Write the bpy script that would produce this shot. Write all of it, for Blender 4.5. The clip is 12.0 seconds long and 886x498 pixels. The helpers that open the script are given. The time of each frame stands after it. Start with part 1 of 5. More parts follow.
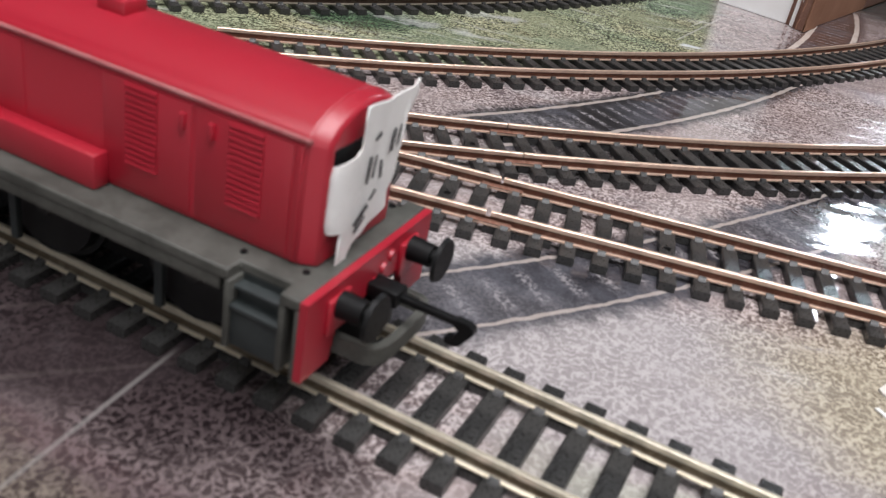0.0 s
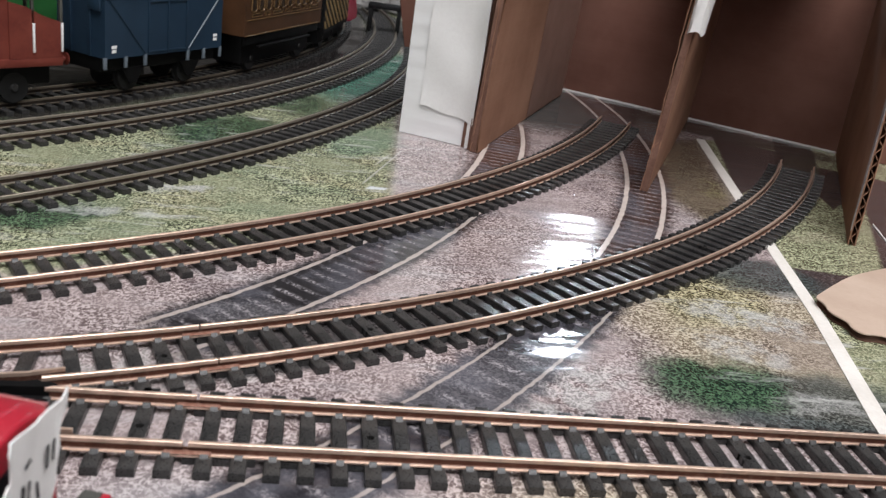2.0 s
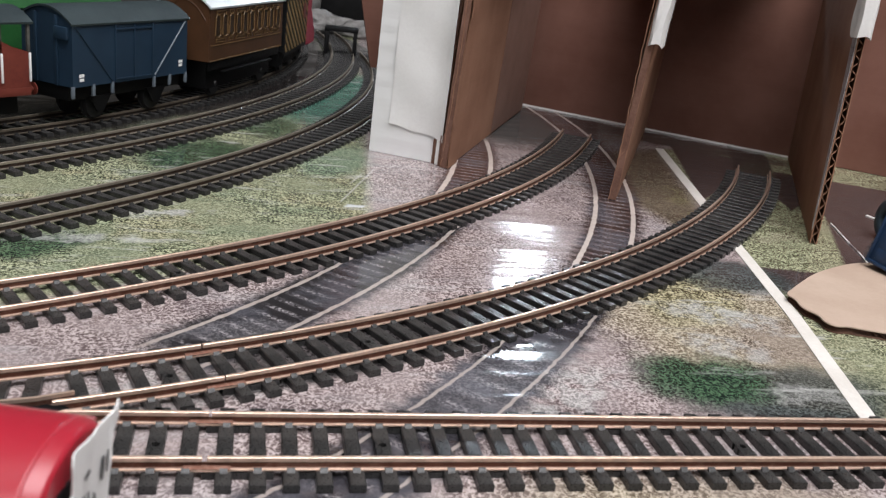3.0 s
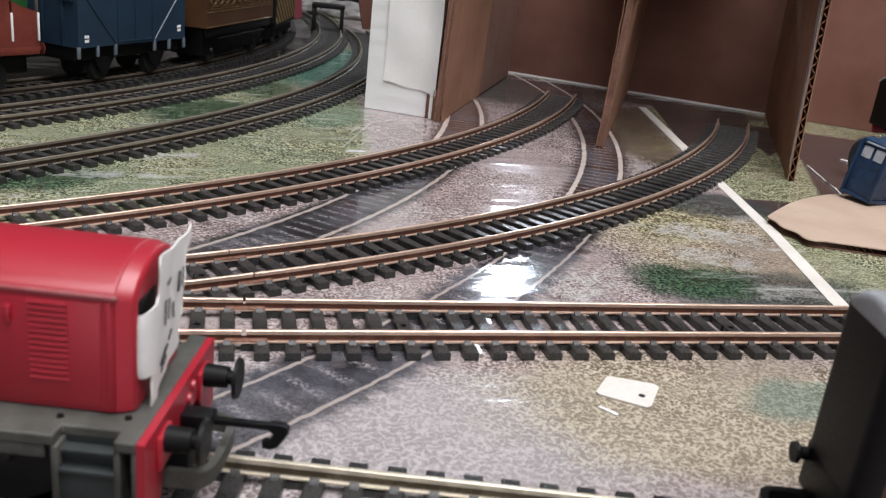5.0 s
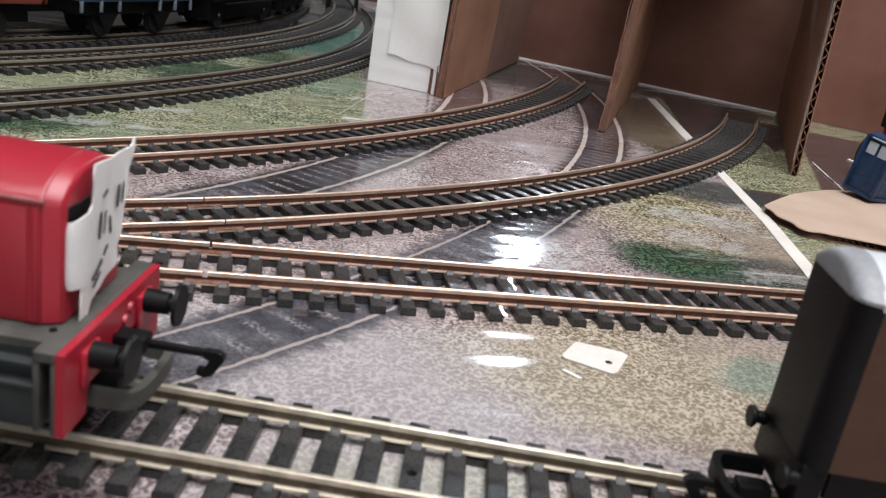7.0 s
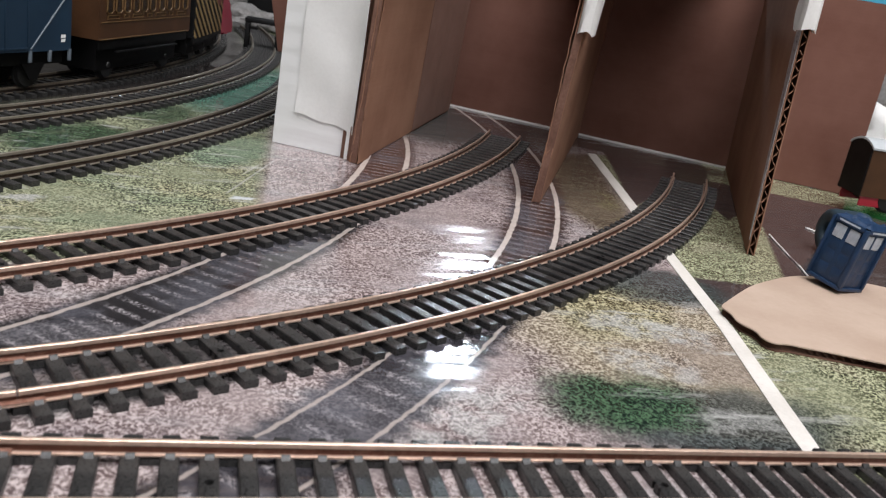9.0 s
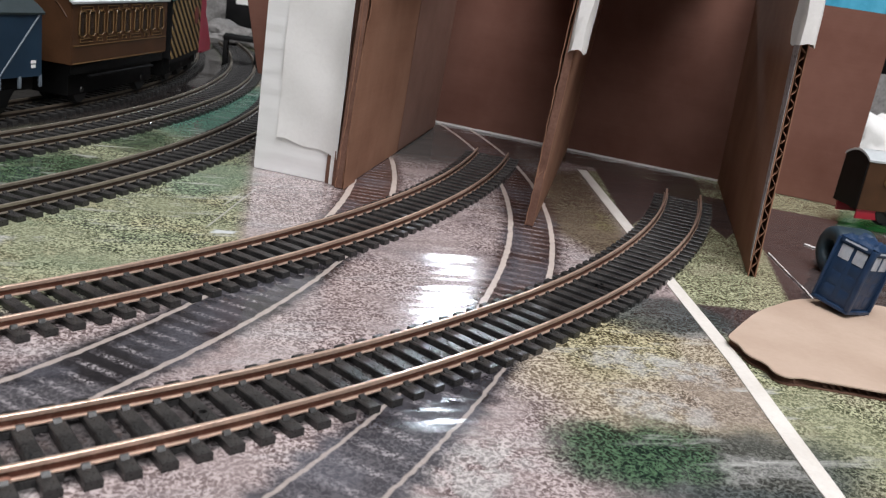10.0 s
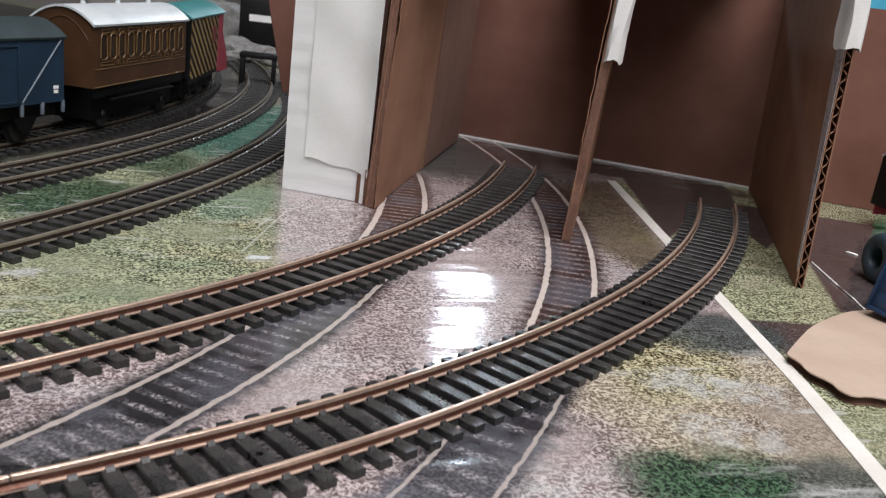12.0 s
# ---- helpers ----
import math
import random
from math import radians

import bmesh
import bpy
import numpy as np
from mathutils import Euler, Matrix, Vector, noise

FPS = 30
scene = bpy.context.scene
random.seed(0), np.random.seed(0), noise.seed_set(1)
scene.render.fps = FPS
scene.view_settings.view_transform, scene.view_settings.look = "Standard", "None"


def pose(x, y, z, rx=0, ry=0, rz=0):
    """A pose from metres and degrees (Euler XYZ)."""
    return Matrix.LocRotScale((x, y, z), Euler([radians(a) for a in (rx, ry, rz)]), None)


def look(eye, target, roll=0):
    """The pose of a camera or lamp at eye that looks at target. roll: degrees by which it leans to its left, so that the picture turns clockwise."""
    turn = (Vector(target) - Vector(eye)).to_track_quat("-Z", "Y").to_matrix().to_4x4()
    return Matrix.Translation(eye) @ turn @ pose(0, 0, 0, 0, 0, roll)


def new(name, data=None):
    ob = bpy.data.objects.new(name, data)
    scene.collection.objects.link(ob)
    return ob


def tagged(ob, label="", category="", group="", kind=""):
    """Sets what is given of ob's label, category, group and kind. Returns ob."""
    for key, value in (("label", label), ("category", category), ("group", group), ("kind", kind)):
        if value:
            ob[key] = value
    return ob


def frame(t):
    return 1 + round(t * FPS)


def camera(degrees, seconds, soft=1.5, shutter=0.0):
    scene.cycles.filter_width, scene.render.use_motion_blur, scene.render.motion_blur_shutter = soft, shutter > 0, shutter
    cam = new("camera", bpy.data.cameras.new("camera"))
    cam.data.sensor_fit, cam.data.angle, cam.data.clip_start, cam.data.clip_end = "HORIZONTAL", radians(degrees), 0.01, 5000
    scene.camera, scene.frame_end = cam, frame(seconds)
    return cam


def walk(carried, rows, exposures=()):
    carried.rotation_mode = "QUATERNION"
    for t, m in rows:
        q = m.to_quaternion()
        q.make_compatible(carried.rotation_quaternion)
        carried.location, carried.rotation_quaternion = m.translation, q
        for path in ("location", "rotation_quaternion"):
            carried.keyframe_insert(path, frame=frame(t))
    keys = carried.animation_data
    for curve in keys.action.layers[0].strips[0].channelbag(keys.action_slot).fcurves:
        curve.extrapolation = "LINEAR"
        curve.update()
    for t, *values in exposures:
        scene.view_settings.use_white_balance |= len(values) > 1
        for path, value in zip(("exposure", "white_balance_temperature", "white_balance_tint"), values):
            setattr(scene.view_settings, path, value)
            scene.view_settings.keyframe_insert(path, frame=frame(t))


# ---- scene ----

# The camera and its walk
cam = camera(53.0, 12.0, soft=1.2, shutter=0.3)
cam.data.dof.use_dof, cam.data.dof.focus_distance, cam.data.dof.aperture_fstop = True, 0.30, 46.0
ROWS = [
    (0.0, -0.0272, -0.1677, 0.0836, 59.94, -9.79, 11.74),
    (0.5, -0.0242, -0.1590, 0.0832, 61.62, -10.07, 9.04),
    (1.0, -0.0104, -0.1565, 0.0902, 64.18, -10.16, 2.98),
    (1.5, -0.0197, -0.1707, 0.1043, 66.61, -9.95, -2.92),
    (2.0, -0.0208, -0.1597, 0.1085, 68.51, -8.16, -7.60),
    (2.5, -0.0271, -0.1588, 0.1091, 69.81, -7.01, -10.43),
    (3.0, -0.0325, -0.1641, 0.1068, 70.31, -7.05, -11.39),
    (5.0, -0.0426, -0.1872, 0.0892, 70.41, -6.10, -12.98),
    (5.5, -0.0443, -0.1883, 0.0872, 70.25, -6.47, -13.16),
    (6.0, -0.0403, -0.1905, 0.0855, 70.16, -7.19, -12.96),
    (6.5, -0.0339, -0.1912, 0.0823, 69.98, -8.20, -11.79),
    (7.0, -0.0319, -0.1879, 0.0800, 69.94, -8.93, -11.05),
    (7.5, -0.0230, -0.1780, 0.0832, 70.34, -9.63, -11.74),
    (9.5, -0.0073, -0.1224, 0.0925, 72.18, -9.05, -15.17),
    (10.0, -0.0073, -0.1174, 0.0940, 72.47, -8.64, -15.81),
    (10.5, -0.0046, -0.1149, 0.0941, 72.60, -8.22, -16.11),
    (11.0, -0.0106, -0.1150, 0.0947, 72.41, -7.70, -15.73),
    (11.5, -0.0153, -0.1106, 0.0931, 72.63, -7.20, -15.54),
    (12.0, -0.0149, -0.1057, 0.0936, 73.04, -7.07, -15.68),
]
walk(cam, [(t, pose(*row)) for t, *row in ROWS])

# World and lights: an indoor room, a bright window-like lamp beyond the board, a ceiling lamp, an added fill from the
# south
world = bpy.data.worlds.new("world")
scene.world = world
world.use_nodes = True
world.node_tree.nodes["Background"].inputs[0].default_value = (0.9, 0.93, 1.0, 1)
world.node_tree.nodes["Background"].inputs[1].default_value = 0.25


def area_lamp(name, eye, target, width, height, watts, colour):
    data = bpy.data.lights.new(name, "AREA")
    data.shape, data.size, data.size_y, data.energy, data.color = "RECTANGLE", width, height, watts, colour
    ob = new(name, data)
    ob.matrix_world = look(eye, target)
    return ob


area_lamp("window_light", (0.72, 1.95, 0.80), (0.05, 0.10, 0.0), 0.070, 0.13, 4.0, (0.78, 0.89, 1.0))
area_lamp("ceiling_light", (0.16, -0.26, 1.06), (0.10, 0.05, 0.0), 0.9, 0.9, 20.0, (0.985, 0.975, 1.0))
area_lamp("south_fill_light", (-0.2, -2.5, 0.75), (0.0, 0.2, 0.1), 1.8, 1.2, 12, (0.97, 0.97, 1.0))

# ---------------------------------------------------------------- materials
C_ARC = (-234.2, 551.9, 556.8)


class Nodes:
    """A node material built by short calls."""

    def __init__(self, name):
        self.m = bpy.data.materials.new(name)
        self.m.use_nodes = True
        self.t = self.m.node_tree
        self.b = self.t.nodes["Principled BSDF"]

    def put(self, socket, v):
        if isinstance(v, (int, float)):
            socket.default_value = v if socket.type == "VALUE" else (v, v, v) if socket.type == "VECTOR" else (v, v, v, 1)
        elif isinstance(v, tuple):
            socket.default_value = (*v, 1) if socket.type == "RGBA" and len(v) == 3 else v
        else:
            self.t.links.new(v, socket)

    def math(self, op, a, b=0.0, c=0.0, clamp=False):
        n = self.t.nodes.new("ShaderNodeMath")
        n.operation, n.use_clamp = op, clamp
        for s, v in zip(n.inputs, (a, b, c)):
            self.put(s, v)
        return n.outputs[0]

    def vec(self, op, a, b=(0, 0, 0), scale=1.0):
        n = self.t.nodes.new("ShaderNodeVectorMath")
        n.operation = op
        self.put(n.inputs[0], a)
        self.put(n.inputs[1], b)
        if op == "SCALE":
            self.put(n.inputs[3], scale)
        return n.outputs[1] if op in ("LENGTH", "DISTANCE", "DOT_PRODUCT") else n.outputs[0]

    def xyz(self, v):
        n = self.t.nodes.new("ShaderNodeSeparateXYZ")
        self.put(n.inputs[0], v)
        return n.outputs[0], n.outputs[1], n.outputs[2]

    def step(self, v, lo, hi, a=0.0, b=1.0):
        n = self.t.nodes.new("ShaderNodeMapRange")
        n.interpolation_type = "SMOOTHSTEP"
        self.put(n.inputs[0], v)
        if lo > hi:
            lo, hi, a, b = hi, lo, b, a
        for i, k in zip((1, 2, 3, 4), (lo, hi, a, b)):
            n.inputs[i].default_value = k
        return n.outputs[0]

    def mix(self, f, a, b, mode="MIX"):
        n = self.t.nodes.new("ShaderNodeMix")
        n.data_type, n.blend_type = "RGBA", mode
        self.put(n.inputs[0], f)
        self.put(n.inputs[6], a)
        self.put(n.inputs[7], b)
        return n.outputs[2]

    def noise(self, v, scale, detail=2.0, rough=0.5, colour=False):
        n = self.t.nodes.new("ShaderNodeTexNoise")
        self.put(n.inputs["Vector"], v)
        n.inputs["Scale"].default_value, n.inputs["Detail"].default_value, n.inputs["Roughness"].default_value = scale, detail, rough
        return n.outputs[1 if colour else 0]

    def place(self):
        """World place in millimetres."""
        n = self.t.nodes.new("ShaderNodeNewGeometry")
        return self.vec("SCALE", n.outputs["Position"], scale=1000.0)

    def local(self):
        """Place on the thing in millimetres."""
        n = self.t.nodes.new("ShaderNodeTexCoord")
        return self.vec("SCALE", n.outputs["Object"], scale=1000.0)

    def bump(self, height, strength=0.3, distance=0.0002, normal=None):
        n = self.t.nodes.new("ShaderNodeBump")
        n.inputs["Strength"].default_value, n.inputs["Distance"].default_value = strength, distance
        self.put(n.inputs["Height"], height)
        if normal is not None:
            self.put(n.inputs["Normal"], normal)
        return n.outputs[0]

    def out(self, colour, rough, metal=0.0, normal=None, **more):
        self.put(self.b.inputs["Base Color"], colour)
        self.put(self.b.inputs["Roughness"], rough)
        self.put(self.b.inputs["Metallic"], metal)
        if normal is not None:
            self.put(self.b.inputs["Normal"], normal)
        for k, v in more.items():
            self.put(self.b.inputs[k.replace("_", " ")], v)
        return self.m


def worn(name, dark, light, rough=0.5, metal=0.0, coarse=0.06, fine=1.2, strength=0.15, depth=0.0001, spec=0.5):
    """A surface that varies between two colours at a coarse and a fine scale."""
    n = Nodes(name)
    p = n.local()
    big, small = n.noise(p, coarse, 4.0, 0.6), n.noise(p, fine, 3.0, 0.6)
    f = n.math("ADD", n.math("MULTIPLY", big, 0.65), n.math("MULTIPLY", small, 0.35))
    colour = n.mix(n.step(f, 0.3, 0.7), dark, light)
    r = n.step(small, 0.2, 0.8, max(rough - 0.08, 0.03), min(rough + 0.1, 1))
    m = n.out(colour, r, metal, n.bump(n.math("ADD", small, n.math("MULTIPLY", big, 0.5)), strength, depth), Specular_IOR_Level=spec)
    return m


def printed_mat():
    """The glossy printed board: gravel, grass and flat printed rails under a wavy laminate."""
    n = Nodes("printed_mat")
    p0 = n.place()
    x, y, _ = n.xyz(p0)

    def jitter(scale, size, detail=2.0):
        return n.vec("SCALE", n.vec("SUBTRACT", n.noise(p0, scale, detail, 0.6, colour=True), (0.5, 0.5, 0.5)), scale=size)

    warp = jitter(0.045, 22.0, 3.0)
    swirl = n.vec("ADD", p0, jitter(0.8, 2.6))
    p = n.vec("ADD", n.vec("ADD", p0, warp), jitter(0.5, 5.0))
    wx, wy, _ = n.xyz(p)
    edge = n.vec("ADD", p0, jitter(0.6, 1.6))
    ex, ey, _ = n.xyz(edge)
    def blob(cx, cy, rx, ry, turn=0.0, lo=1.5, hi=0.35):
        c, s = math.cos(radians(turn)), math.sin(radians(turn))
        dx, dy = n.math("SUBTRACT", wx, cx), n.math("SUBTRACT", wy, cy)
        a = n.math("DIVIDE", n.math("ADD", n.math("MULTIPLY", dx, c), n.math("MULTIPLY", dy, s)), rx)
        b = n.math("DIVIDE", n.math("SUBTRACT", n.math("MULTIPLY", dy, c), n.math("MULTIPLY", dx, s)), ry)
        return n.step(n.math("ADD", n.math("MULTIPLY", a, a), n.math("MULTIPLY", b, b)), lo, hi)

    # small swirling grains over a softer tone
    grain = n.noise(swirl, 1.1, 1.5, 0.55)
    coarse = n.noise(p0, 0.16, 3.0, 0.6)
    curl = n.math("ABSOLUTE", n.math("SUBTRACT", n.noise(n.vec("ADD", p0, jitter(0.5, 2.0)), 0.58, 1.0, 0.5), 0.5))
    curl = n.step(curl, 0.085, 0.015)
    speck = n.step(n.math("ADD", grain, n.math("MULTIPLY", n.math("SUBTRACT", coarse, 0.5), 0.30)), 0.34, 0.66)
    sp = n.step(n.math("ADD", n.math("MULTIPLY", curl, 0.56), n.math("MULTIPLY", speck, 0.52)), 0.12, 0.92)
    vivid = sp
    calm = n.math("MULTIPLY", n.step(n.noise(n.vec("ADD", p0, (140.0, 60.0, 0.0)), 0.024, 3.0, 0.6), 0.44, 0.62), 0.62)
    calm = n.math("MAXIMUM", calm, n.math("MULTIPLY", blob(30, -52, 90, 24, -14), 0.42))
    sp = n.math("ADD", n.math("MULTIPLY", sp, n.math("SUBTRACT", 1.0, calm)), n.math("MULTIPLY", calm, 0.52))
    tone = n.noise(p0, 0.02, 3.0, 0.6)
    along_x = n.vec("ADD", n.vec("MULTIPLY", p0, (0.016, 0.085, 0.0)), n.vec("SCALE", warp, scale=0.02))
    haze = n.step(n.noise(along_x, 1.0, 4.0, 0.62), 0.50, 0.68)
    wisps = n.step(n.noise(n.vec("ADD", n.vec("MULTIPLY", p0, (0.035, 0.20, 0.0)), n.vec("SCALE", warp, scale=0.03)), 1.0, 4.0, 0.65), 0.52, 0.68)
    wisps = n.math("MULTIPLY", wisps, n.step(n.noise(n.vec("ADD", p0, (17.0, 230.0, 0.0)), 0.03, 2.0, 0.5), 0.42, 0.56))

    def area(corners, soft=1.2):
        """1 inside a convex outline given anticlockwise."""
        f = None
        for (ax, ay), (bx, by) in zip(corners, corners[1:] + corners[:1]):
            d = math.hypot(bx - ax, by - ay)
            c, s = (bx - ax) / d, (by - ay) / d
            q = n.math("SUBTRACT", n.math("MULTIPLY", n.math("SUBTRACT", ey, ay), c), n.math("MULTIPLY", n.math("SUBTRACT", ex, ax), s))
            f = q if f is None else n.math("MINIMUM", f, q)
        return n.step(f, -soft, soft)

    def over(colour, mask, what, amount=1.0):
        return n.mix(n.math("MULTIPLY", mask, amount) if amount != 1.0 else mask, colour, what)

    mauve = n.mix(sp, (0.130, 0.094, 0.093), (0.60, 0.510, 0.500))
    tan = n.mix(sp, (0.160, 0.124, 0.082), (0.62, 0.545, 0.415))
    olive = n.mix(vivid, (0.045, 0.037, 0.012), (0.60, 0.545, 0.355))
    brown = n.mix(sp, (0.100, 0.074, 0.058), (0.52, 0.435, 0.365))
    grass = n.mix(sp, (0.050, 0.060, 0.030), (0.54, 0.565, 0.375))
    green = n.mix(vivid, (0.004, 0.014, 0.010), (0.085, 0.155, 0.085))
    teal = n.mix(sp, (0.020, 0.085, 0.066), (0.12, 0.31, 0.245))
    slate = n.mix(sp, (0.018, 0.025, 0.025), (0.092, 0.110, 0.110))
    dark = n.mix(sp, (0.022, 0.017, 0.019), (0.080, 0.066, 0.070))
    pale = n.mix(sp, (0.27, 0.245, 0.25), (0.56, 0.53, 0.535))
    colour = over(mauve, haze, pale, 0.50)
    colour = over(colour, n.step(n.noise(n.vec("ADD", p0, (90.0, 40.0, 0.0)), 0.028, 3.0, 0.6), 0.54, 0.70), n.mix(sp, (0.11, 0.085, 0.092), (0.34, 0.29, 0.30)), 0.6)
    colour = over(colour, blob(-10, -42, 62, 26, -10), pale, 0.85)
    # tan and olive gravel between siding, strip and straight track
    between = blob(124, 66, 44, 58, 20)
    colour = over(colour, between, tan, 0.95)
    colour = over(colour, blob(120, 92, 17, 30, -40), olive, 0.95)
    colour = over(colour, blob(136, 60, 22, 14, 15), brown, 0.8)
    colour = over(colour, blob(70, -42, 58, 30, -12), n.mix(0.15, tan, olive), 0.85)
    colour = over(colour, blob(76, -18, 28, 8, -8), brown, 0.6)
    # darker gravel south of the shunter
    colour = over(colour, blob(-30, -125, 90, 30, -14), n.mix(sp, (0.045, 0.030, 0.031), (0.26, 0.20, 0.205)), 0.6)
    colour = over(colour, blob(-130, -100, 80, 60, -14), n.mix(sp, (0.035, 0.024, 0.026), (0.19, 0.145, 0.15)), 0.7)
    # grass beyond the second siding and right of the strip
    cb = n.vec("DISTANCE", n.vec("MULTIPLY", p, (1, 1, 0)), (-368.0, 585.8, 0.0))
    inner = n.math("MULTIPLY", n.step(cb, 590, 580), n.step(n.math("SUBTRACT", ex, n.math("MULTIPLY", n.math("SUBTRACT", ey, 200.0), 0.1)), 25, 17))
    colour = over(colour, inner, grass)
    patch = n.step(n.noise(n.vec("MULTIPLY", p0, (0.9, 1.3, 0.0)), 0.022, 4.0, 0.65), 0.47, 0.60)
    colour = over(colour, n.math("MULTIPLY", inner, patch), n.mix(sp, (0.02, 0.04, 0.022), (0.34, 0.42, 0.28)), 0.45)
    patch2 = n.step(n.noise(n.vec("ADD", p0, (300.0, 80.0, 0.0)), 0.03, 4.0, 0.65), 0.5, 0.64)
    colour = over(colour, n.math("MULTIPLY", inner, patch2), olive, 0.5)
    right = area([(131, 2), (420, -80), (520, 380), (213, 322)], 1.6)
    colour = over(colour, right, n.mix(patch2, n.mix(0.22, grass, olive), n.mix(0.6, tan, grass)))
    colour = over(colour, area([(150, 172), (172, 176), (213, 322), (170, 300), (140, 225)], 7.0), n.mix(patch2, n.mix(sp, (0.050, 0.038, 0.026), (0.24, 0.19, 0.13)), n.mix(sp, (0.045, 0.038, 0.014), (0.32, 0.28, 0.15))), 0.95)
    # straight-edged dark road print
    for corners in ([(161, 98), (200, 108), (196, 120), (166, 125)], [(209, 133), (300, 100), (360, 240), (325, 258), (288, 276), (264, 236)],
                    [(186, 213), (216, 244), (262, 308), (226, 334)], [(226, 181), (264, 236), (300, 268), (268, 285), (236, 232)]):
        colour = over(colour, area(corners), n.mix(sp, (0.040, 0.028, 0.030), (0.105, 0.078, 0.080)), 0.97)
    # bushes, water colours, dark ground, and train and shunter shade painted into the print
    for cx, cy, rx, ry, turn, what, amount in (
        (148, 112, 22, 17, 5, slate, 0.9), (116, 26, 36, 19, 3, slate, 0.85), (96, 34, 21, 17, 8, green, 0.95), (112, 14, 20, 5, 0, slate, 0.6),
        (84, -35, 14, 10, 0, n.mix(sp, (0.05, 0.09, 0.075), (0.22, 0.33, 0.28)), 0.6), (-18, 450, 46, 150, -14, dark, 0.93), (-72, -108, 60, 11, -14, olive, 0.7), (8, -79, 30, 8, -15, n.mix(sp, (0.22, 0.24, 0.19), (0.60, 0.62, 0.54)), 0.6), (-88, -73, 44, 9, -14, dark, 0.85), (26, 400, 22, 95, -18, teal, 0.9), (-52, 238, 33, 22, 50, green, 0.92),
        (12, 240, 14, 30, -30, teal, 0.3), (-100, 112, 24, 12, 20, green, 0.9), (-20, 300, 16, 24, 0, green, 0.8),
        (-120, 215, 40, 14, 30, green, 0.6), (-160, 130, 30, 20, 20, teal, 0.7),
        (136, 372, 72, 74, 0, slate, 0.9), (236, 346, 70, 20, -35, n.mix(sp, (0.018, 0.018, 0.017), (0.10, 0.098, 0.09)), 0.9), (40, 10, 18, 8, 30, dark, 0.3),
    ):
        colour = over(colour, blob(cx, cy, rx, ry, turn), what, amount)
    # pale patches; (46, 38) and (52, 24) paint haze around the glare
    for cx, cy, rx, ry, turn, amount in ((124, 76, 20, 8, -15, 0.75), (113, 54, 16, 7, -10, 0.6), (-58, 150, 17, 4, 8, 0.75), (-85, 122, 18, 5, 10, 0.6), (46, 38, 14, 9, 20, 0.35), (122, 26, 16, 5, 5, 0.40), (52, 24, 22, 9, 35, 0.55), (-44, 24, 30, 8, 12, 0.5), (150, 96, 10, 5, 0, 0.4)):
        colour = over(colour, n.math("MULTIPLY", blob(cx, cy, rx, ry, turn), n.step(coarse, 0.35, 0.6)), n.mix(sp, (0.34, 0.34, 0.335), (0.58, 0.575, 0.555)), amount)
    # pale streaks on the print, with glare haze painted near (50, 34)
    streaked = n.math("MAXIMUM", n.math("MULTIPLY", inner, 0.8), n.math("MAXIMUM", blob(126, 62, 34, 46, 20), blob(50, 34, 26, 12, 20)))
    colour = over(colour, n.math("MULTIPLY", wisps, streaked), (0.62, 0.62, 0.59), 0.75)

    # shade under and beside the parked train, painted into the print colour
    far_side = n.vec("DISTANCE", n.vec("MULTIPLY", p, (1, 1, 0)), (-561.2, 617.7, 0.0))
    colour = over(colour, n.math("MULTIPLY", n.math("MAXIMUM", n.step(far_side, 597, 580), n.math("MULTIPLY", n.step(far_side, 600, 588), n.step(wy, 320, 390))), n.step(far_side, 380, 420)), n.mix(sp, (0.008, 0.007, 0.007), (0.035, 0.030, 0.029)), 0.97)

    # printed bed under the curved sidings
    for cx, cy, radius, amount in ((*C_ARC, 0.90), (-368.0, 585.8, 588.5, 0.90), (-503.9, 542.6, 573.5, 0.85), (-561.2, 617.7, 607.4, 0.85)):
        off = n.math("ABSOLUTE", n.math("SUBTRACT", n.vec("DISTANCE", n.vec("MULTIPLY", edge, (1, 1, 0)), (cx, cy, 0.0)), radius))
        ring = n.math("MULTIPLY", n.step(off, 12.5, 10.0), n.step(x, -60, -20))
        colour = over(colour, ring, n.mix(sp, (0.010, 0.010, 0.011), (0.062, 0.059, 0.060)), amount)

    # printed rails: two arcs, dark bed, soft sleepers and pale lines
    def printed(cx, cy, radius, half, a0, a1, pitch, colour, reddish, ballast, thick, bright):
        px, py = n.math("SUBTRACT", ex, cx), n.math("SUBTRACT", ey, cy)
        r = n.math("SQRT", n.math("ADD", n.math("MULTIPLY", px, px), n.math("MULTIPLY", py, py)))
        off = n.math("ABSOLUTE", n.math("SUBTRACT", r, radius))
        ang = n.math("ARCTAN2", py, px)
        reach = n.math("MULTIPLY", n.step(ang, radians(a0 - 1), radians(a0 + 1)), n.step(ang, radians(a1 + 1), radians(a1 - 1)))
        run = n.math("MULTIPLY", ang, radius)
        ragged = n.math("MULTIPLY", n.math("SUBTRACT", n.noise(p0, 0.20, 3.0, 0.6), 0.5), 9.0)
        phase = n.math("PINGPONG", run, pitch / 2)
        tie = n.step(n.math("ADD", phase, n.math("MULTIPLY", ragged, 0.06)), pitch * 0.16, pitch * 0.28)
        fade = n.step(n.noise(n.vec("ADD", p0, (5.0, 70.0, 0.0)), 0.05, 2.0), 0.30, 0.55, 0.45, 1.0)
        core = n.step(n.math("ADD", off, n.math("MULTIPLY", ragged, 0.35)), half + 5.5, half + 0.5)
        ends = n.math("MULTIPLY", n.math("MULTIPLY", tie, fade), n.step(n.math("ADD", off, n.math("MULTIPLY", ragged, 0.6)), 16.0, 9.5))
